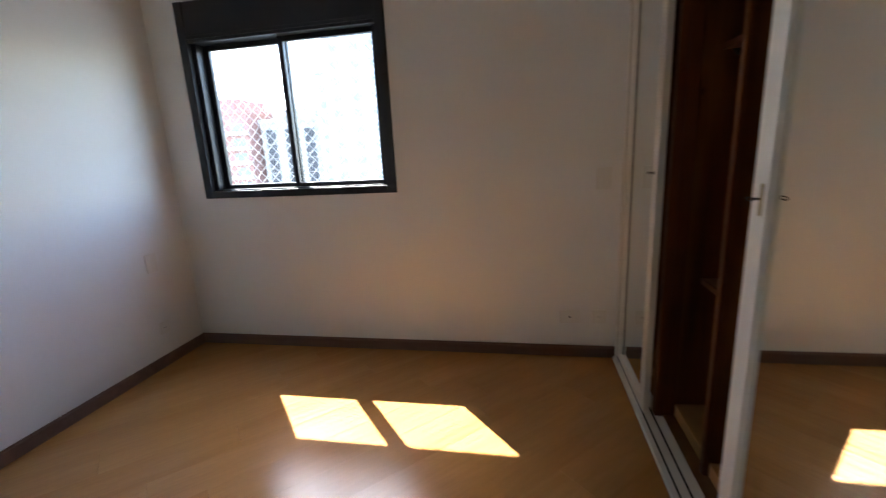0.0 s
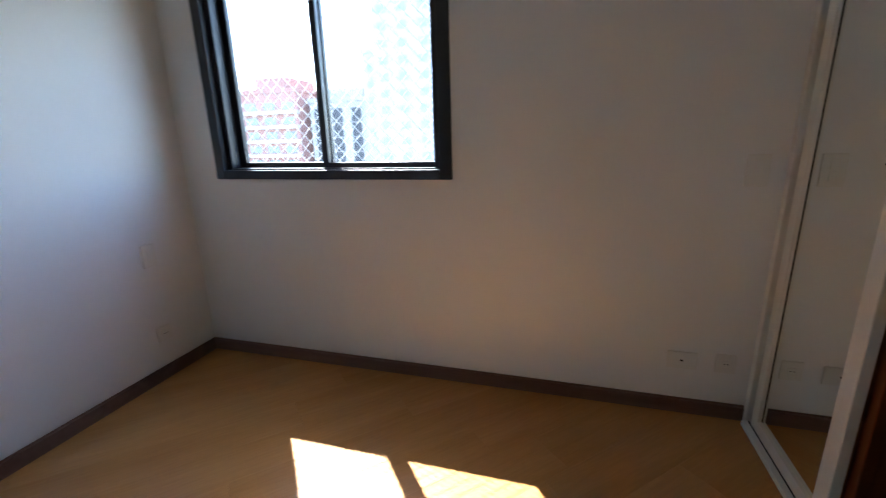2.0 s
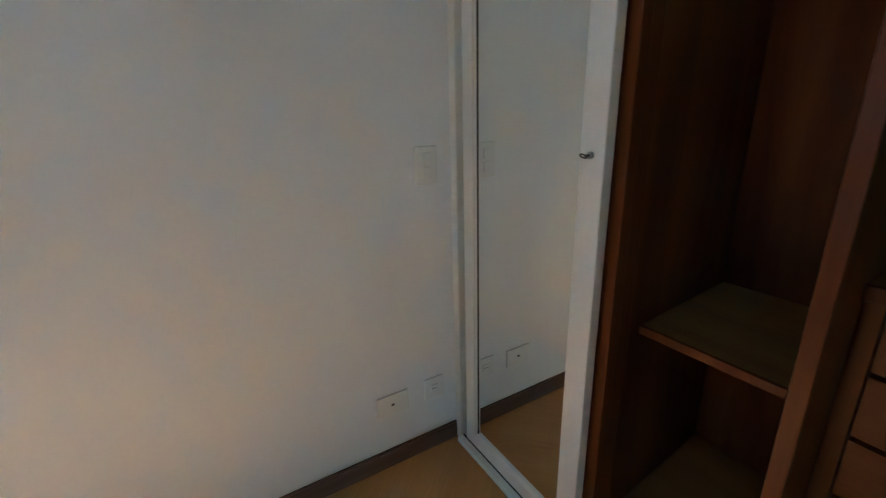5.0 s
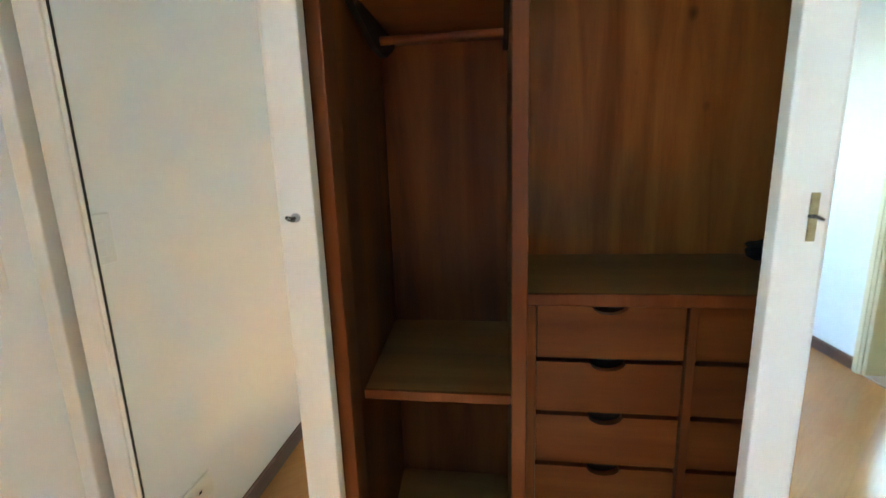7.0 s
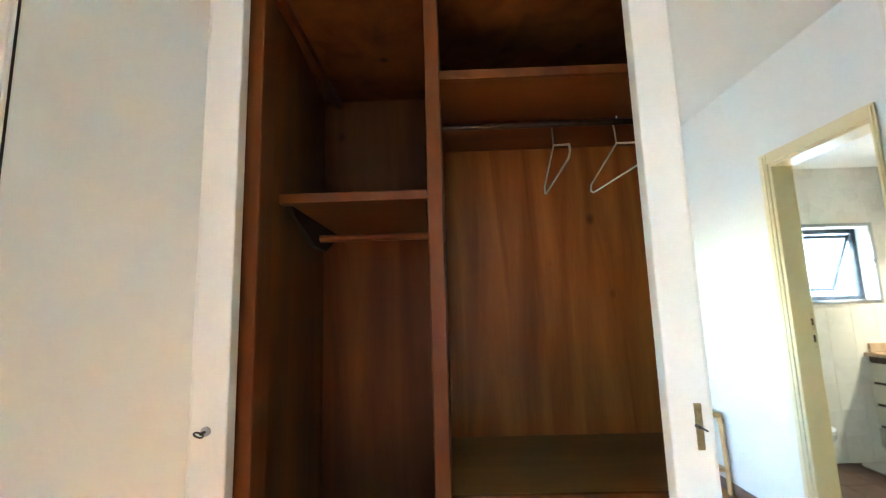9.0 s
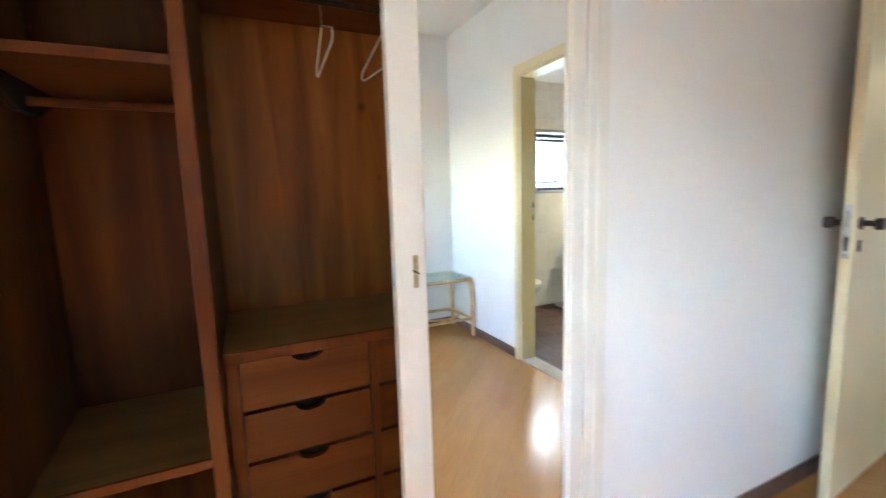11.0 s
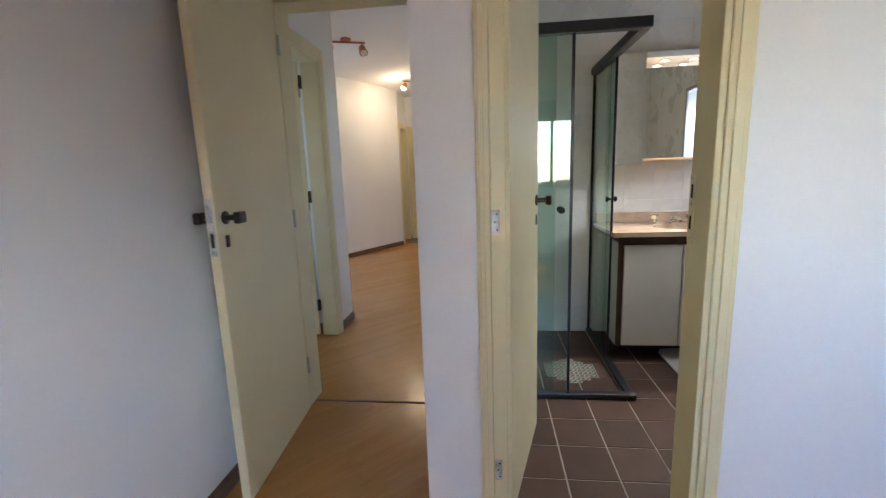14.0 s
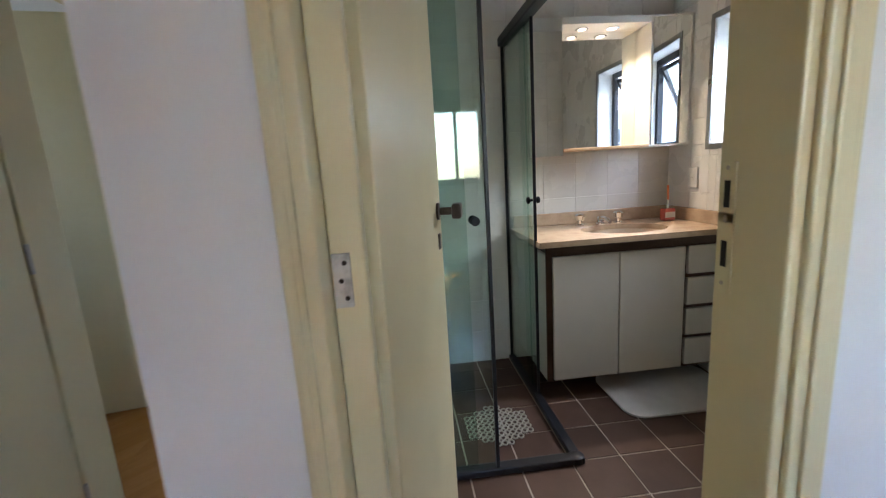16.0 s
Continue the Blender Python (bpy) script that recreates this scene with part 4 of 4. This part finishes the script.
for i in range(n):
    j = (i + 1) % n
    bm.faces.new((it[i], it[j], ot[j], ot[i]))
    bm.faces.new((ib[i], obv[i], obv[j], ib[j]))
    bm.faces.new((ot[i], ot[j], obv[j], obv[i]))
    bm.faces.new((it[i], ib[i], ib[j], it[j]))
part("top", bm, MARBLE, co)
part("backsplash", B(vx1, -1.865, BS + 0.012, BS + 0.03, 0.8525, 0.925, bevel=0.003), MARBLE, co)
part("side_splash", B(BW + 0.012, BW + 0.03, BS + 0.031, -4.40, 0.8525, 0.925, bevel=0.003), MARBLE, co)
ba = thing("washbasin", (cx, cy, 0.69), "oval beige ceramic undermount basin", "basin")
bm = bmesh.new()
rings = []
for s, z in ((1.05, 0.8225), (1.0, 0.822), (0.93, 0.78), (0.75, 0.72), (0.4, 0.69), (0.08, 0.685)):
    rings.append([bm.verts.new((cx + ra * s * math.cos(2 * math.pi * i / n), cy + rb * s * math.sin(2 * math.pi * i / n), z)) for i in range(n)])
for lo, hi in zip(rings, rings[1:]):
    for i in range(n):
        bm.faces.new((lo[i], lo[(i + 1) % n], hi[(i + 1) % n], hi[i]))
bm.faces.new(rings[-1])
part("bowl", bm, CERAMIC, ba, "", True)
part("drain", lathe(bmesh.new(), [(0.022, 0), (0.022, 0.003), (0.012, 0.004)], Matrix.Translation((cx, cy, 0.686))), CHROME, ba, "", True)
ta = thing("basin_tap", (-2.36, -4.80, 0.852), "chrome three-piece basin mixer tap", "tap")
for x in (-2.235, -2.475):
    h = part("valve", lathe(bmesh.new(), [(0.026, 0), (0.026, 0.008), (0.013, 0.014), (0.013, 0.03)], Matrix.Translation((x, -4.80, 0.852))), CHROME, ta, "", True)
    bm = bmesh.new()
    lathe(bm, [(0.014, 0.03), (0.029, 0.036), (0.031, 0.062), (0.021, 0.070)], Matrix.Translation((x, -4.80, 0.852)), n=8)
    part("handle", bm, CHROME, h, "faceted chrome tap handle")
bm = bmesh.new()
lathe(bm, [(0.027, 0), (0.027, 0.008), (0.019, 0.014), (0.018, 0.04), (0.012, 0.048)], Matrix.Translation((-2.36, -4.80, 0.852)))
part("spout_base", bm, CHROME, ta, "", True)
bm = bmesh.new()
pts = [(-2.36, -4.80, 0.882), (-2.36, -4.76, 0.895), (-2.36, -4.71, 0.893), (-2.36, -4.675, 0.880)]
for i, (a, b) in enumerate(zip(pts, pts[1:])):
    rod(bm, a, b, 0.015 - 0.0015 * i, 0.0135 - 0.0015 * i)
part("spout", bm, CHROME, ta, "", True)
so = thing("soap_bottle", (-2.755, -4.75, 0.852), "square bottle of pink liquid soap with white label", "soap bottle")
part("bottle", B(-2.79, -2.72, -4.775, -4.725, 0.8525, 0.925, bevel=0.008), PINK, so)
part("label", B(-2.785, -2.725, -4.7245, -4.7235, 0.872, 0.905), LABEL_WHITE, so)
part("neck", lathe(bmesh.new(), [(0.014, 0.925), (0.014, 0.945), (0.009, 0.948), (0.009, 0.975)], Matrix.Translation((-2.755, -4.75, 0))), CHROME, so, "steel pump collar", True)
part("stick", rod(bmesh.new(), (-2.755, -4.75, 0.975), (-2.752, -4.752, 1.06), 0.006), BRUSH, so, "thin orange stick", True)

# mirror cabinet
mc = thing("mirror_cabinet", (-2.40, -4.84, 1.28), "three-part bathroom mirror cabinet with downlights", "mirror cabinet")
cz0, cz1, cf = 1.285, 1.985, -4.755
part("left_box", B(-2.122, -1.925, BS + 0.013, cf - 0.006, cz0 - 0.02, cz1, bevel=0.002), VANITY_WHITE, mc)
part("left_mirror", B(-2.120, -1.927, cf - 0.0055, cf, cz0 - 0.02, cz1), MIRROR, mc, "mirror door")
part("right_box", B(BW + 0.012, -2.635, BS + 0.013, cf - 0.02, cz0, cz1, bevel=0.002), LACQUER, mc)
part("niche_side", B(-2.634, -2.628, BS + 0.02, cf, cz0, cz1), LACQUER, mc)
part("niche_top", B(-2.6275, -2.1225, BS + 0.013, cf, cz1 - 0.035, cz1, bevel=0.002), LACQUER, mc)
part("centre_mirror", B(-2.6275, -2.1225, BS + 0.013, BS + 0.019, cz0 + 0.018, cz1 - 0.036), MIRROR, mc, "large centre mirror")
part("pine_ledge", B(-2.6275, -2.1225, BS + 0.013, cf + 0.004, cz0, cz0 + 0.0175, bevel=0.003), LINER, mc, "pale pine ledge")
m = Matrix.Translation((-2.634, cf - 0.012, 0)) @ Euler((0, 0, radians(-5))).to_matrix().to_4x4()
rd = part("right_door", box(bmesh.new(), -0.228, 0, 0, 0.012, cz0, cz1, 0.002, m), LACQUER, mc)
part("right_mirror", box(bmesh.new(), -0.212, -0.006, 0.0125, 0.0155, cz0 + 0.012, cz1 - 0.012, 0, m), MIRROR, rd, "mirror door standing ajar")
for x in (-2.265, -2.445):
    dl = part("downlight", lathe(bmesh.new(), [(0.034, 0), (0.036, -0.004), (0.028, -0.005)], Matrix.Translation((x, -4.835, cz1 - 0.035))), CHROME, mc, "", True)
    part("bulb", lathe(bmesh.new(), [(0.026, -0.0052), (0.020, -0.010), (0.006, -0.013)], Matrix.Translation((x, -4.835, cz1 - 0.035))), CABINET_BULB, dl, "lit halogen bulb", True)
    lamp("cabinet_lamp", 'AREA', (x, -4.835, cz1 - 0.052), 0.11, (1.0, 0.82, 0.60), 0.045, spread=110)
plate("wall_socket", (BW + 0.012, -4.68, 1.10), (1, 0, 0), 0.075, 0.115, "white plastic socket on the bathroom tiles", "outlet")

# rug
rg = thing("bath_rug", (-2.55, -4.36, 0), "white cotton bath rug with rounded corners", "rug")
bm = bmesh.new()
x0, x1, y0, y1, r = -2.83, -2.20, -4.58, -4.13, 0.09
outline = []
for qx, qy, a0 in ((x1 - r, y1 - r, 0), (x0 + r, y1 - r, 90), (x0 + r, y0 + r, 180), (x1 - r, y0 + r, 270)):
    outline += [(qx + r * math.cos(radians(a0 + 15 * i)), qy + r * math.sin(radians(a0 + 15 * i))) for i in range(7)]
slab(bm, outline, 0.004, 0.014)
part("cotton_mat", bm, RUG, rg)

# toilet
to = thing("toilet", (-2.5, -3.42, 0), "white ceramic toilet with a cistern against the wall", "toilet")


def oval(bm, rows, at, n=28):
    rings = [[bm.verts.new((at[0] + ox + rx * math.cos(2 * math.pi * i / n), at[1] + ry * math.sin(2 * math.pi * i / n), z)) for i in range(n)] for rx, ry, ox, z in rows]
    for lo, hi in zip(rings, rings[1:]):
        for i in range(n):
            bm.faces.new((lo[i], lo[(i + 1) % n], hi[(i + 1) % n], hi[i]))
    bm.faces.new(rings[0][::-1])
    bm.faces.new(rings[-1])
    return bm


part("bowl", oval(bmesh.new(), [(0.13, 0.10, -0.06, 0.0), (0.11, 0.085, -0.06, 0.12), (0.15, 0.13, -0.03, 0.26), (0.225, 0.175, 0, 0.37), (0.23, 0.18, 0, 0.395)], (-2.44, -3.42)), WHITE_CERAMIC, to, "", True)
part("lid", oval(bmesh.new(), [(0.225, 0.178, 0, 0.3955), (0.232, 0.184, 0, 0.405), (0.228, 0.180, 0, 0.425), (0.19, 0.15, 0, 0.432)], (-2.44, -3.42)), WHITE_CERAMIC, to, "closed white lid", True)
part("cistern", B(BW + 0.014, BW + 0.19, -3.61, -3.23, 0.396, 0.76, bevel=0.02), WHITE_CERAMIC, to)
part("button", lathe(bmesh.new(), [(0.02, 0), (0.02, 0.006), (0.012, 0.008)], Matrix.Translation((BW + 0.1, -3.42, 0.7605))), CHROME, to, "", True)

# bathroom window
y0, y1, z0, z1 = BWIN
bw = thing("window_2", (BW - 0.05, (y0 + y1) / 2, z0), "small black awning window tilted open", "window", kind="structure")
for a in ((y0, y0 + 0.04, z0, z1), (y1 - 0.04, y1, z0, z1), (y0 + 0.04, y1 - 0.04, z0, z0 + 0.04), (y0 + 0.04, y1 - 0.04, z1 - 0.04, z1)):
    part("frame_bar", B(BW - 0.149, BW - 0.112, a[0], a[1], a[2], a[3], bevel=0.003), BLACK, bw)
m = Matrix.Translation((BW - 0.130, 0, z1 - 0.05)) @ Euler((0, radians(24), 0)).to_matrix().to_4x4()
bm = bmesh.new()
sash_h = z1 - z0 - 0.09
for a in ((y0 + 0.045, y0 + 0.075, -sash_h, 0), (y1 - 0.075, y1 - 0.045, -sash_h, 0), (y0 + 0.075, y1 - 0.075, -sash_h, -sash_h + 0.03), (y0 + 0.075, y1 - 0.075, -0.03, 0)):
    box(bm, -0.012, 0.012, a[0], a[1], a[2], a[3], 0.002, m)
sa = part("sash", bm, BLACK, bw)
gp = part("pane", box(bmesh.new(), -0.002, 0.002, y0 + 0.072, y1 - 0.072, -sash_h + 0.027, -0.027, 0, m), WINDOW_GLASS, sa)
gp.visible_shadow = False
bm = bmesh.new()
for a in ((y0 - 0.03, y0, z0 - 0.03, z1 + 0.03), (y1, y1 + 0.03, z0 - 0.03, z1 + 0.03), (y0, y1, z0 - 0.03, z0), (y0, y1, z1, z1 + 0.03)):
    box(bm, BW - 0.001, BW + 0.014, a[0], a[1], a[2], a[3], 0.002)
part("trim", bm, STEEL, bw, "aluminium trim round the window")
# daylight of the open sky in the small window
lamp("window_daylight", 'AREA', (BW - 0.62, (y0 + y1) / 2, 2.05), 1.3, (0.94, 0.98, 1.0), 0.8, (BW + 1.2, (y0 + y1) / 2, 0.5), 120)


# ---- hall ----
def spot_bar(at, turn, lit):
    """A ceiling bar with two swivelling copper spots."""
    s = thing("ceiling_spot_bar", (at[0], at[1], TOP), "copper coloured ceiling bar with two swivelling spots", "ceiling light", "hall spot bars")
    m = Matrix.Translation((at[0], at[1], TOP)) @ Euler((0, 0, radians(turn))).to_matrix().to_4x4()
    part("canopy", lathe(bmesh.new(), [(0.055, 0), (0.055, -0.018), (0.03, -0.026)], m), COPPER, s, "", True)
    part("bar", rod(bmesh.new(), m @ Vector((-0.2, 0, -0.035)), m @ Vector((0.2, 0, -0.035)), 0.011), COPPER, s, "", True)
    for x in (-0.17, 0.17):
        top = m @ Vector((x, 0, -0.035))
        part("arm", rod(bmesh.new(), top, top - Vector((0, 0, 0.055)), 0.006), COPPER, s, "", True)
        aim = Vector((0.35 if x > 0 else -0.35, 0.45, -0.8)).normalized()
        mm = Matrix.Translation(top - Vector((0, 0, 0.06))) @ aim.to_track_quat('Z', 'Y').to_matrix().to_4x4()
        sh_ = part("shade", lathe(bmesh.new(), [(0.018, -0.03), (0.034, -0.02), (0.044, 0.05), (0.047, 0.062), (0.041, 0.060)], mm), COPPER, s, "flared copper shade", True)
        part("bulb", lathe(bmesh.new(), [(0.036, 0.0605), (0.034, 0.068), (0.02, 0.078), (0.005, 0.082)], mm), BULB if lit else PLASTIC, sh_, "", True)
        if lit:
            p = mm @ Vector((0, 0, 0.11))
            lamp("hall_lamp", 'POINT', p, 0.34, (1.0, 0.78, 0.5), 0.04)


spot_bar((0.42, -6.38), 20, False)
spot_bar((0.03, -8.5), 25, True)
dm = thing("doormat", (0.05, -9.65, 0), "thin grey doormat in front of the entrance door", "doormat")
part("mat", B(-0.33, 0.44, -9.88, -9.42, 0.001, 0.012, bevel=0.004), DOORMAT, dm)

# ---- city outside ----
structure("ground", B(-900, 900, -900, 900, -34.2, -34.0), GROUND, "distant city ground far below")


def tower(name, x0, x1, y0, depth, top, wall, label, floors, bays, win, band=None, bottom=-34.0, pane=None):
    t = thing(name, ((x0 + x1) / 2, y0 + depth / 2, bottom), label, "building", kind="")
    part("wall", B(x0, x1, y0, y0 + depth, bottom, top), wall, t)
    part("parapet", B(x0 - 0.3, x1 + 0.3, y0 - 0.3, y0 + depth + 0.3, top, top + 0.9), wall, t)
    high, wide = 3.0, (x1 - x0) / bays
    for i in range(floors):
        z = top - 1.2 - high * (i + 1)
        if band:
            part("balcony_band", B(x0 - 0.2, x1 + 0.2, y0 - 0.9, y0 - 0.001, z - 0.1, z + 0.6), band, t)
        for j in range(bays):
            cx_ = x0 + wide * (j + 0.5)
            w_ = part("window", B(cx_ - wide * win[0] / 2, cx_ + wide * win[0] / 2, y0 - 0.06, y0 - 0.002, z + win[1], z + win[2]), pane or BUILDING_GLASS, t)
    return t


tower("red_building", -70.6, -56.4, 80, 18, 10.6, RED_WALL, "reddish apartment building with white balcony bands", 8, 3, (0.6, 0.85, 2.3), BAND_WHITE)
t = thing("red_roof_house", (-63, 88, 11.5), "reddish roof housing on the apartment building", "roof house")
part("wall", B(-67, -59.4, 81, 92, 11.5, 13.8), RED_WALL, t)
t = tower("grey_building", -54.8, -41.7, 82, 16, 8.4, CONCRETE, "grey concrete building with dark window columns", 8, 3, (0.5, 0.12, 2.9), pane=DARK_GLASS)
t = thing("grey_roof_house", (-48, 90, 9.3), "grey roof housing on the concrete building", "roof house")
part("wall", B(-53, -43, 84, 94, 9.3, 11.2), CONCRETE, t)
tower("pale_building", -38.3, -22, 80, 20, 42, PALE_WALL, "tall pale apartment tower with greenish windows", 17, 4, (0.42, 0.7, 2.1))
tower("pale_wing", -41.2, -38.3, 81, 14, 17, PALE_WALL, "pale stair wing of the apartment tower", 10, 1, (0.3, 0.8, 2.0))
tower("far_building", -127, -106, 120, 20, 9, PALE_WALL, "distant pale apartment building on the horizon", 6, 5, (0.5, 0.8, 2.2))
t = tower("white_building", -32, 4, -18, 8, 7, BLOCK_WHITE, "pale low apartment block near the bathroom window", 8, 10, (0.5, 0.8, 2.2))
t.rotation_euler = (0, 0, radians(90))
# out of view, added only to block the sun at the bathroom window
t = tower("sun_block_tower", -20.2, -15.8, 4.65, 8, 32, BLOCK_WHITE, "unseen slender pale tower added to keep sun off the bathroom", 14, 2, (0.4, 0.8, 2.2))
t.rotation_euler = (0, 0, radians(90))

# ---- tiles and floorboards ----
def clip_poly(poly, rect):
    """Clips a convex outline to the rectangle (x0, x1, y0, y1)."""
    x0, x1, y0, y1 = rect
    for axis, limit, keep in ((0, x0, 1), (0, x1, -1), (1, y0, 1), (1, y1, -1)):
        out = []
        for i, p in enumerate(poly):
            q = poly[(i + 1) % len(poly)]
            a, b = (p[axis] - limit) * keep, (q[axis] - limit) * keep
            if a >= 0:
                out.append(p)
            if (a >= 0) != (b >= 0):
                s = a / (a - b)
                out.append((p[0] + (q[0] - p[0]) * s, p[1] + (q[1] - p[1]) * s))
        poly = out
        if len(poly) < 3:
            return []
    return poly


def area(poly):
    return 0.5 * abs(sum(p[0] * q[1] - q[0] * p[1] for p, q in zip(poly, poly[1:] + poly[:1])))


def piece(name, outline, z0, z1, mat, parent):
    """A thin slab with a small chamfer on its top edge."""
    cx_, cy_ = sum(p[0] for p in outline) / len(outline), sum(p[1] for p in outline) / len(outline)
    c = 0.0001
    verts, faces, n = [], [], len(outline)
    for x, y in outline:
        verts.append((x, y, z0))
    for x, y in outline:
        verts.append((x, y, z1 - c))
    for x, y in outline:
        d = math.hypot(x - cx_, y - cy_) or 1
        verts.append((x - (x - cx_) / d * c, y - (y - cy_) / d * c, z1))
    for i in range(n):
        j = (i + 1) % n
        faces.append((i, j, n + j, n + i))
        faces.append((n + i, n + j, 2 * n + j, 2 * n + i))
    faces.append(tuple(range(2 * n, 3 * n)))
    me = bpy.data.meshes.new(name)
    me.from_pydata(verts, [], faces)
    me.materials.append(mat)
    me.update()
    ob = new(name, me)
    ob.parent = parent
    return ob


floor_ob = bpy.data.objects["floor"]
ROOMS = [(WX, -0.002, SY, -0.001), (CX, -0.002, DY - 0.05, SY), (RDOOR[0], RDOOR[1], -3.90, DY - 0.05), (-0.985, 0.15, -5.19, -3.90), (-0.985, 3.2, -7.98, -5.19), (-0.985, 1.12, -9.95, -7.98), (0.15, 1.55, -5.07, -3.90)]
rng = random.Random(4)
c45 = math.sqrt(0.5)
wide, long = 0.192, 1.28
for room in ROOMS:
    for i in range(-70, 30):
        v0 = i * wide
        shift = rng.random() * long
        for j in range(-9, 5):
            u0 = j * long + shift
            g = 0.0002
            quad = [(u0 + g, v0 + g), (u0 + long - g, v0 + g), (u0 + long - g, v0 + wide - g), (u0 + g, v0 + wide - g)]
            quad = [((u - v) * c45, (u + v) * c45) for u, v in quad]
            poly = clip_poly(quad, room)
            if poly and area(poly) > 2e-4:
                piece("floorboard", poly, -0.012, 0.0, FLOOR, floor_ob)

bf = thing("bathroom_floor", (-1.9, -4.0, 0), "brown ceramic bathroom floor with pale grout", "floor", kind="structure")
part("grout_bed", B(BW, -0.985, BS, -3.0, -0.0118, -0.003), GROUT, bf)
px, py = 0.2157, 0.2205
at = BASES[bf.name]
tile_mesh = {}
for i in range(-12, 6):
    for j in range(-14, 6):
        x0, y0 = -1.379 + i * px, -3.255 + j * py
        poly = clip_poly([(x0 + 0.004, y0 + 0.004), (x0 + px - 0.004, y0 + 0.004), (x0 + px - 0.004, y0 + py - 0.004), (x0 + 0.004, y0 + py - 0.004)], (BW, -0.985, BS, -3.0))
        if poly and area(poly) > 1e-4:
            o = piece("tile", [(x - at.x, y - at.y) for x, y in poly], -0.011, 0.0, FLOOR_TILE, bf)


def tiled(name, axis, face, out, a0, a1, z0, z1, step_a, step_z, holes=(), label=""):
    """Wall tiles on a plane axis = face, standing out by a few millimetres along out."""
    w_ = thing(name, (face, (a0 + a1) / 2, 0) if axis == 'x' else ((a0 + a1) / 2, face, 0), label, "wall tiles", kind="structure")
    base = BASES[w_.name]
    f0, f1 = face + out * 0.001, face + out * 0.0085
    bm = bmesh.new()
    na, nz = int((a1 - a0) / step_a) + 1, int((z1 - z0) / step_z) + 1

    def free(p0, p1, q0, q1):
        return not any(p0 < h[1] - 0.002 and p1 > h[0] + 0.002 and q0 < h[3] - 0.002 and q1 > h[2] + 0.002 for h in holes)

    cuts_a = sorted({min(a0 + i * step_a, a1) for i in range(na + 1)} | {h[k] for h in holes for k in (0, 1) if a0 < h[k] < a1})
    cuts_z = sorted({min(z0 + i * step_z, z1) for i in range(nz + 1)} | {h[k] for h in holes for k in (2, 3) if z0 < h[k] < z1})
    g = 0.0009
    meshes = {}
    for p0, p1 in zip(cuts_a, cuts_a[1:]):
        for q0, q1 in zip(cuts_z, cuts_z[1:]):
            if p1 - p0 < 0.008 or q1 - q0 < 0.008 or not free(p0, p1, q0, q1):
                continue
            if axis == 'x':
                box(bm, face + out * 0.0005, face + out * 0.006, p0, p1, q0, q1)
            else:
                box(bm, p0, p1, face + out * 0.0005, face + out * 0.006, q0, q1)
            key = (round(p1 - p0, 4), round(q1 - q0, 4))
            if key not in meshes:
                wa, wz, c = (p1 - p0) / 2 - g, (q1 - q0) / 2 - g, 0.0012
                loops = [[(-wa, -wz), (wa, -wz), (wa, wz), (-wa, wz)], [(-wa + c, -wz + c), (wa - c, -wz + c), (wa - c, wz - c), (-wa + c, wz - c)]]
                pts = [(a, 0.005, z) for a, z in loops[0]] + [(a, 0.0075, z) for a, z in loops[0]] + [(a, 0.0088, z) for a, z in loops[1]]
                if axis == 'x':
                    vs = [(out * h, a, z) for a, h, z in pts]
                else:
                    vs = [(a, out * h, z) for a, h, z in pts]
                fs = [(i + 4 * k, (i + 1) % 4 + 4 * k, (i + 1) % 4 + 4 * k + 4, i + 4 * k + 4) for k in (0, 1) for i in range(4)] + [(8, 9, 10, 11)]
                me = bpy.data.meshes.new("tile")
                me.from_pydata(vs, [], fs)
                me.materials.append(WALL_TILE)
                bmm = bmesh.new()
                bmm.from_mesh(me)
                bmesh.ops.recalc_face_normals(bmm, faces=bmm.faces)
                bmm.to_mesh(me)
                bmm.free()
                meshes[key] = me
            o = new("tile", meshes[key])
            o.parent = w_
            ca, cz = (p0 + p1) / 2, (q0 + q1) / 2
            o.location = Vector((face, ca, cz) if axis == 'x' else (ca, face, cz)) - base
    part("grout_bed", bm, WALL_GROUT, w_)
    return w_


TS = 0.203
tiled("tiles_south", 'y', BS, 1, BW, -0.985, 0.0, BTOP, TS, TS, label="glossy white tiles on the bathroom back wall")
tiled("tiles_west", 'x', BW, 1, BS + 0.01, -3.01, 0.0, BTOP, TS, TS, holes=[BWIN], label="glossy white tiles round the bathroom window")
tiled("tiles_east", 'x', -0.985, -1, BS + 0.01, -3.01, 0.0, BTOP, TS, TS, label="glossy white tiles on the shower wall")
tiled("tiles_north", 'y', -3.0, -1, BW + 0.01, -0.995, 0.0, BTOP, TS, TS, holes=[(BDOOR[0] - 0.06, BDOOR[1] + 0.06, 0, 2.16)], label="glossy white tiles beside the bathroom door")
